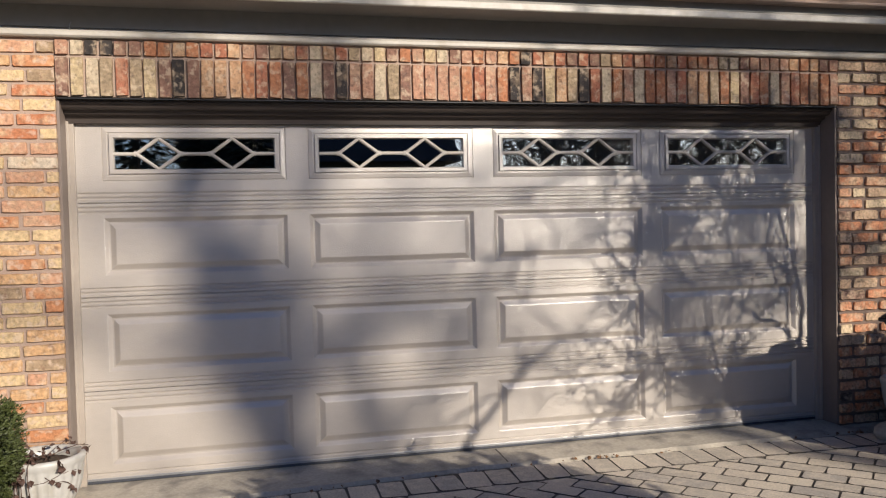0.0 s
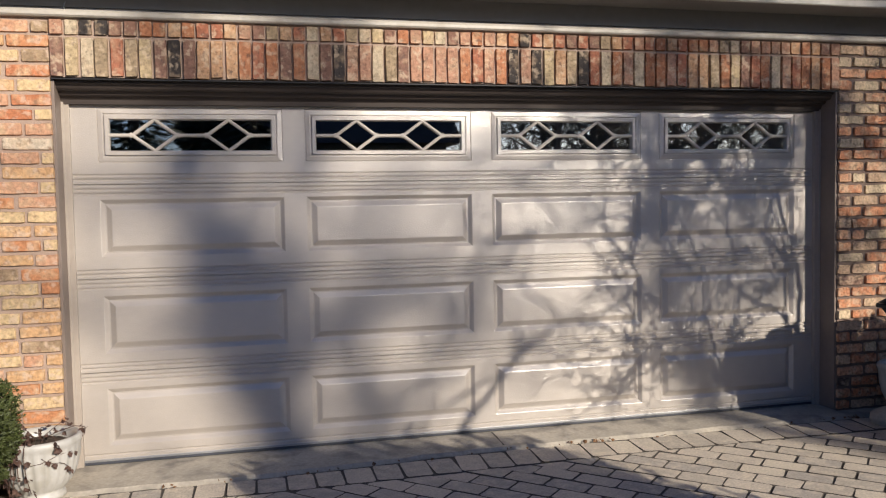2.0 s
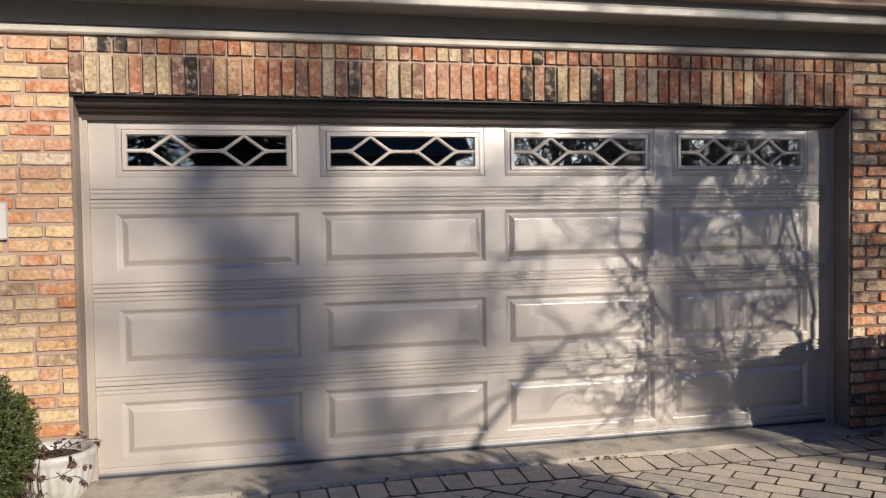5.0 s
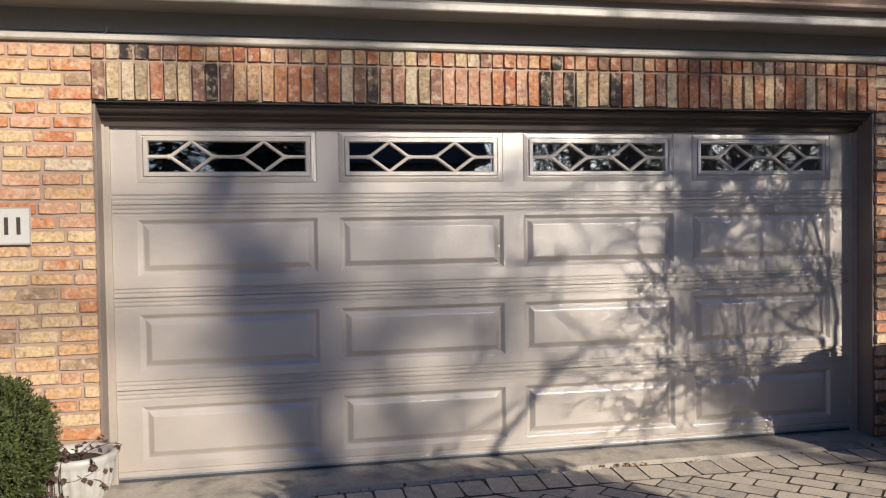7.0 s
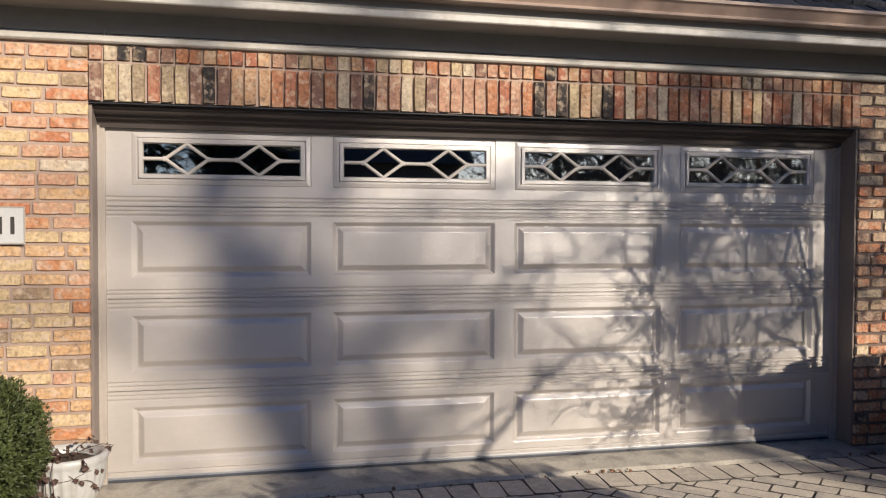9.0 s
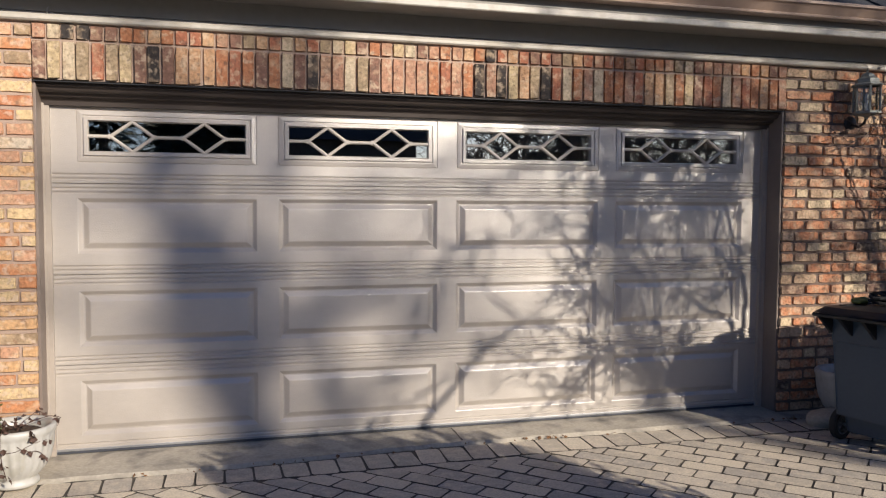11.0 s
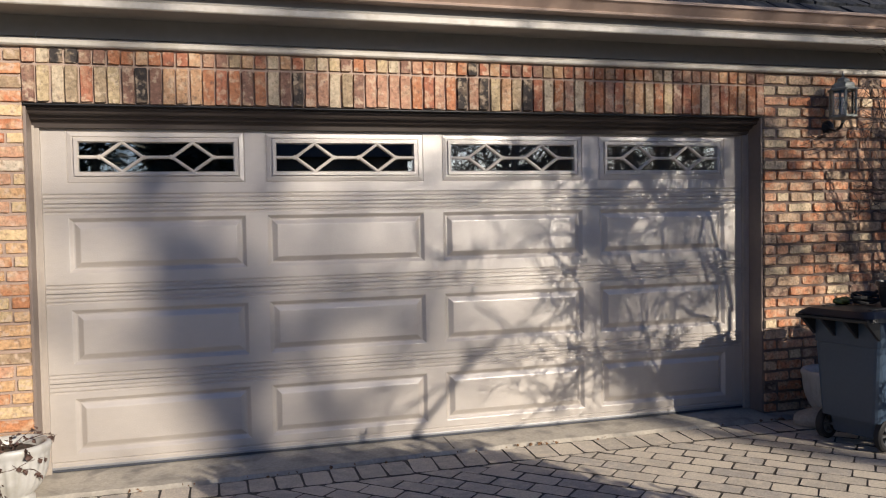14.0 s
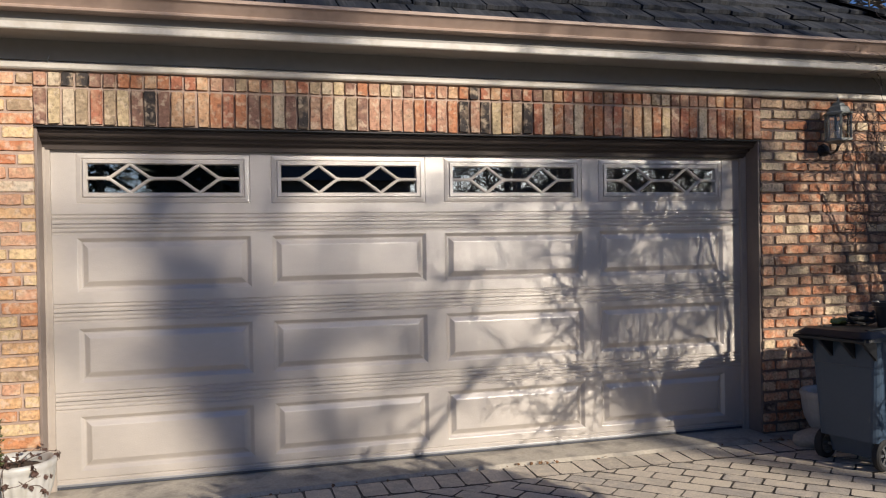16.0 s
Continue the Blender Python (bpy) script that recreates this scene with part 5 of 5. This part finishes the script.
# ---- bricks, pavers and shingles, one by one ----
def worn_block(seed, round_off=0.10, chip=0.05, depth=0.5, tall=False):
    """A unit block in x and z whose face lies at y = 0 (towards -y), with worn, uneven arrises."""
    rnd = random.Random(seed)
    bm = bmesh.new()
    out = []
    c = round_off
    base = [(-0.5 + c, -0.5), (-0.2, -0.5), (0.05, -0.5), (0.28, -0.5), (0.5 - c, -0.5), (0.5, -0.5 + c * 2), (0.5, 0.5 - c * 2), (0.5 - c, 0.5), (0.22, 0.5), (-0.03, 0.5), (-0.3, 0.5), (-0.5 + c, 0.5), (-0.5, 0.5 - c * 2), (-0.5, -0.5 + c * 2)]
    if tall:
        base = [(z, x) for x, z in base][::-1]
    for x, z in base:
        kx, kz = (chip * 0.6, chip * 1.6) if not tall else (chip * 1.6, chip * 0.6)
        out.append((x * (1 - rnd.random() * kx), z * (1 - rnd.random() ** 2 * kz)))
    fx, fz = (0.972, 0.92) if not tall else (0.93, 0.975)
    front = [bm.verts.new((x * fx, -rnd.random() * 0.05, z * fz)) for x, z in out]
    mid = [bm.verts.new((x, 0.07 + 0.06 * rnd.random(), z)) for x, z in out]
    back = [bm.verts.new((x, depth, z)) for x, z in out]
    k = len(out)
    bm.faces.new(front)
    for a, b in ((mid, front), (back, mid)):
        for i in range(k):
            j = (i + 1) % k
            bm.faces.new((a[i], a[j], b[j], b[i]))
    bmesh.ops.recalc_face_normals(bm, faces=bm.faces[:])
    me = bpy.data.meshes.new("block")
    bm.to_mesh(me)
    bm.free()
    return me


brick_long = [worn_block(s, 0.03, 0.08) for s in range(12)]
brick_rough = [worn_block(40 + s, 0.055, 0.13) for s in range(12)]
brick_up = [worn_block(80 + s, 0.03, 0.07, tall=True) for s in range(12)]
for meshes, mat in ((brick_long, "brick_clean"), (brick_rough, "brick_worn"), (brick_up, "brick")):
    for me in meshes:
        me.materials.append(MAT[mat])


def lay_brick(parent, meshes, rnd, x0, x1, z0, z1, proud):
    share("brick", rnd.choice(meshes), parent,
          Matrix.Translation(((x0 + x1) / 2, BRICK_Y - proud, (z0 + z1) / 2)) @ Matrix.Rotation(rnd.uniform(-0.014, 0.014), 4, "Y") @ Matrix.Diagonal((x1 - x0, 0.10, z1 - z0, 1)))


def lay_wall(parent, meshes, seed, x_from, x_to, toothed_left, proud):
    """Courses of stretchers and headers; the bricks at the door opening end flush."""
    rnd = random.Random(seed)
    z = -0.0805
    row = 0
    while z < 2.53:
        z1 = min(z + COURSE - 0.014, 2.543)
        x = x_from + (0 if toothed_left else -rnd.uniform(0, 0.2))
        first = True
        while x < x_to - 0.02:
            ln = 0.206 + rnd.uniform(-0.012, 0.010)
            if rnd.random() < 0.10:
                ln = 0.10
            if first and toothed_left and row % 2:
                ln = 0.10
            first = False
            xe = x + ln
            if xe > x_to - 0.07:
                xe = x_to
            if xe > x_from and z1 - z > 0.02:
                lay_brick(parent, meshes, rnd, max(x, x_from - 0.02), xe, z + rnd.uniform(-0.003, 0.003), z1 + rnd.uniform(-0.003, 0.003), proud * rnd.uniform(-0.3, 1))
            x = xe + rnd.uniform(0.009, 0.017)
        z += COURSE
        row += 1


lay_wall(wall_left, brick_long, 5, -1.30, OPEN_L, False, 0.005)
lay_wall(wall_right, brick_rough, 9, OPEN_R, WALL_R - 0.02, True, 0.009)
rnd = random.Random(3)
COUNT = 65
step = (OPEN_R - OPEN_L + 0.004) / COUNT
for i in range(COUNT):
    x = OPEN_L + 0.002 + step * i
    w = step - 0.0070
    jit = rnd.uniform(-0.003, 0.003)
    lay_brick(wall_lintel, brick_up, rnd, x + jit, x + w + jit, LINTEL_Z + 0.012 + rnd.uniform(-0.006, 0.005), MID_Z - 0.008, 0.008 + rnd.uniform(-0.004, 0.004))
    lay_brick(wall_lintel, brick_up, rnd, x - jit, x + w - jit, MID_Z + 0.006, TOP_Z - 0.010 + rnd.uniform(-0.004, 0.002), 0.006 + rnd.uniform(-0.004, 0.004))


def stained(bm, name):
    """A paver's mesh: concrete on top, earth-stained sides in the joints."""
    me = bpy.data.meshes.new(name)
    for f in bm.faces:
        f.material_index = 0 if f.normal.z > 0.9 else 1
    bm.to_mesh(me)
    bm.free()
    me.materials.append(MAT["paver"])
    me.materials.append(MAT["sand"])
    return me


def paver_mesh(seed):
    rnd = random.Random(seed)
    bm = bmesh.new()
    c = 0.07
    base = [(-0.5 + c, -0.5), (0.5 - c, -0.5), (0.5, -0.5 + c), (0.5, 0.5 - c), (0.5 - c, 0.5), (-0.5 + c, 0.5), (-0.5, 0.5 - c), (-0.5, -0.5 + c)]
    base = [(x * (1 - rnd.random() * 0.04), y * (1 - rnd.random() * 0.08)) for x, y in base]
    top = [bm.verts.new((x * 0.988, y * 0.97, rnd.uniform(-0.012, 0.012))) for x, y in base]
    mid = [bm.verts.new((x, y, -0.09)) for x, y in base]
    low = [bm.verts.new((x, y, -1.0)) for x, y in base]
    bm.faces.new(top)
    for a, b in ((mid, top), (low, mid)):
        for i in range(8):
            j = (i + 1) % 8
            bm.faces.new((a[i], a[j], b[j], b[i]))
    bmesh.ops.recalc_face_normals(bm, faces=bm.faces[:])
    return stained(bm, "paver")


pavers = [paver_mesh(s) for s in range(8)]
rnd = random.Random(21)
rest = []


def lay_paver(x, y, w, d, near, turn=0.0):
    m = Matrix.Translation((x, y, -0.033 + rnd.uniform(-0.0015, 0.0015))) @ Matrix.Rotation(turn + rnd.uniform(-0.035, 0.035), 4, "Z") @ Matrix.Rotation(rnd.uniform(-0.008, 0.008), 4, "X") @ Matrix.Diagonal((w, d, 0.05, 1))
    if near:
        share("paver", rnd.choice(pavers), driveway, m)
    else:
        rest.append(m)


def edge_y(x):
    """The worn front edge of the concrete strip."""
    return -0.44 + 0.11 * max(0, min(1, (x - 0.9) / 1.5))


def field_y(x):
    """Where the row along the strip ends and the diagonal field begins."""
    return -0.685 + 0.075 * max(0, min(1, (x - 1.2) / 1.8))


def cut_paver(poly, name_mesh):
    """A paver cut along a straight line, from its outline in the plan."""
    bm = bmesh.new()
    mid = sum(poly, Vector((0, 0))) / len(poly)
    rings = [[bm.verts.new((mid.x + (p.x - mid.x) * k, mid.y + (p.y - mid.y) * k, z)) for p in poly] for k, z in ((0.985, -0.034), (1.0, -0.038), (1.0, -0.084))]
    bm.faces.new(rings[0])
    for a, b in zip(rings, rings[1:]):
        for i in range(len(poly)):
            j = (i + 1) % len(poly)
            bm.faces.new((a[i], a[j], b[j], b[i]))
    bmesh.ops.recalc_face_normals(bm, faces=bm.faces[:])
    return stained(bm, name_mesh)


x = -0.34
while x < 6.6:
    w = rnd.uniform(0.158, 0.172)
    y1, y0 = edge_y(x), field_y(x)
    lay_paver(x + w / 2, (y1 + y0) / 2, w - 0.008, y1 - y0 - 0.006, 0.2 < x < 6.4, -0.07 if x > 2 else 0.0)
    x += w
ROW, LONG = 0.148, 0.2425
for r in range(-100, 32):
    vc = 1.859 + ROW * r
    shift = 3.047 + LONG * (0.5 * (r % 2) + rnd.uniform(-0.10, 0.10))
    for k in range(-22, 84):
        uc = shift + LONG * (k - 20 + 0.5)
        x, y = (uc + vc) * math.sqrt(0.5), (vc - uc) * math.sqrt(0.5)
        left = -0.34 if y > -1.52 else -2.35
        if not (left < x < 9.2 and -15.6 < y):
            continue
        top = field_y(x)
        half = 0.14
        if y > top + half:
            continue
        near = 1.0 < x < 5.9 and y > -1.75 and x > 1.0 - 0.9 * (y + 0.7)
        if y < top - half:
            lay_paver(x, y, LONG - 0.004 + rnd.uniform(-0.006, 0.003), ROW - 0.004 + rnd.uniform(-0.003, 0.003), near, -math.pi / 4)
            continue
        c, a, b = 0.009, LONG / 2 - 0.0045, ROW / 2 - 0.004
        out = [(-a + c, -b), (a - c, -b), (a, -b + c), (a, b - c), (a - c, b), (-a + c, b), (-a, b - c), (-a, -b + c)]
        out = [Vector((x + (p + q) * math.sqrt(0.5), y + (q - p) * math.sqrt(0.5))) for p, q in out]
        kept = []
        for p, q in zip(out, out[1:] + out[:1]):
            dp, dq = field_y(p.x) - 0.006 - p.y, field_y(q.x) - 0.006 - q.y
            if dp >= 0:
                kept.append(p)
            if (dp >= 0) != (dq >= 0):
                kept.append(p.lerp(q, dp / (dp - dq)))
        if len(kept) > 2 and abs(sum(p.x * q.y - p.y * q.x for p, q in zip(kept, kept[1:] + kept[:1]))) > 0.004:
            share("paver", cut_paver(kept, "cut_paver"), driveway, Matrix.Translation((0, 0, rnd.uniform(-0.003, 0.003))))
verts, faces, slots = [], [], []
for m in rest:
    me = rnd.choice(pavers)
    k = len(verts)
    verts += [tuple(m @ v.co) for v in me.vertices]
    faces += [[k + i for i in p.vertices] for p in me.polygons]
    slots += [p.material_index for p in me.polygons]
me = bpy.data.meshes.new("paver_field")
me.from_pydata(verts, [], faces)
me.polygons.foreach_set("material_index", slots)
me.materials.append(MAT["paver_field"])
me.materials.append(MAT["sand"])
field = new("paver_field", me)
field.parent = driveway
tagged(field, "grey-tan concrete pavers of the wide driveway", kind="stuff")


def shingle_mesh(seed):
    rnd = random.Random(seed)
    bm = bmesh.new()
    n = 4
    low = [(-0.5 + i / n, rnd.uniform(-0.03, 0.03)) for i in range(n + 1)]
    a = [bm.verts.new((x, y, 0.5 + rnd.uniform(-0.15, 0.15))) for x, y in low]
    b = [bm.verts.new((x, y, -0.5)) for x, y in low]
    c = [bm.verts.new((x, 1.0, 0.1)) for x, y in low]
    for i in range(n):
        bm.faces.new((a[i], a[i + 1], c[i + 1], c[i]))
        bm.faces.new((b[i], b[i + 1], a[i + 1], a[i]))
    bm.faces.new((b[0], a[0], c[0]))
    bm.faces.new((a[n], b[n], c[n]))
    bmesh.ops.recalc_face_normals(bm, faces=bm.faces[:])
    me = bpy.data.meshes.new("shingle")
    bm.to_mesh(me)
    bm.free()
    me.materials.append(MAT["shingle"])
    return me


shingles = [shingle_mesh(s) for s in range(8)]
rnd = random.Random(77)
slope = math.atan(RISE)
exposure = 0.225
rest = []
for r in range(20):
    run = -0.045 + r * exposure * math.cos(slope)
    y, z = EY + run, EZ + run * RISE + 0.040
    x = EX0 + max(run, 0) - rnd.uniform(0, 0.15)
    while x < EX1 - max(run, 0) - 0.03:
        w = rnd.choice((0.17, 0.22, 0.26, 0.31)) + rnd.uniform(-0.015, 0.015)
        w = min(w, EX1 - max(run, 0) - x)
        m = Matrix.Translation((x + w / 2, y + rnd.uniform(-0.012, 0.012), z + rnd.uniform(-0.003, 0.003))) @ Matrix.Rotation(slope - 0.10 + rnd.uniform(-0.008, 0.008), 4, "X") @ Matrix.Diagonal((w - 0.012, 0.44, 0.028, 1))
        if r < 7 and 2.0 < x:
            share("shingle", rnd.choice(shingles), roof, m)
        else:
            rest.append(m)
        x += w
verts, faces = [], []
for m in rest:
    me = rnd.choice(shingles)
    k = len(verts)
    verts += [tuple(m @ v.co) for v in me.vertices]
    faces += [[k + i for i in p.vertices] for p in me.polygons]
for k in range(12):
    r = 0.02 + 0.20 * k
    m = Matrix.Translation((EX1 - r, EY + r, EZ + RISE * r + 0.062)) @ Matrix.Rotation(math.radians(45), 4, "Z") @ Matrix.Rotation(math.atan(RISE * 0.7071) - 0.09, 4, "X") @ Matrix.Diagonal((0.20, 0.40, 0.034, 1))
    share("shingle", shingles[k % 8], roof, m)
me = bpy.data.meshes.new("shingle_field")
me.from_pydata(verts, [], faces)
me.materials.append(MAT["shingle_field"])
field = new("shingle_field", me)
field.parent = roof
tagged(field, "dark weathered cedar shingles higher up the roof", kind="stuff")
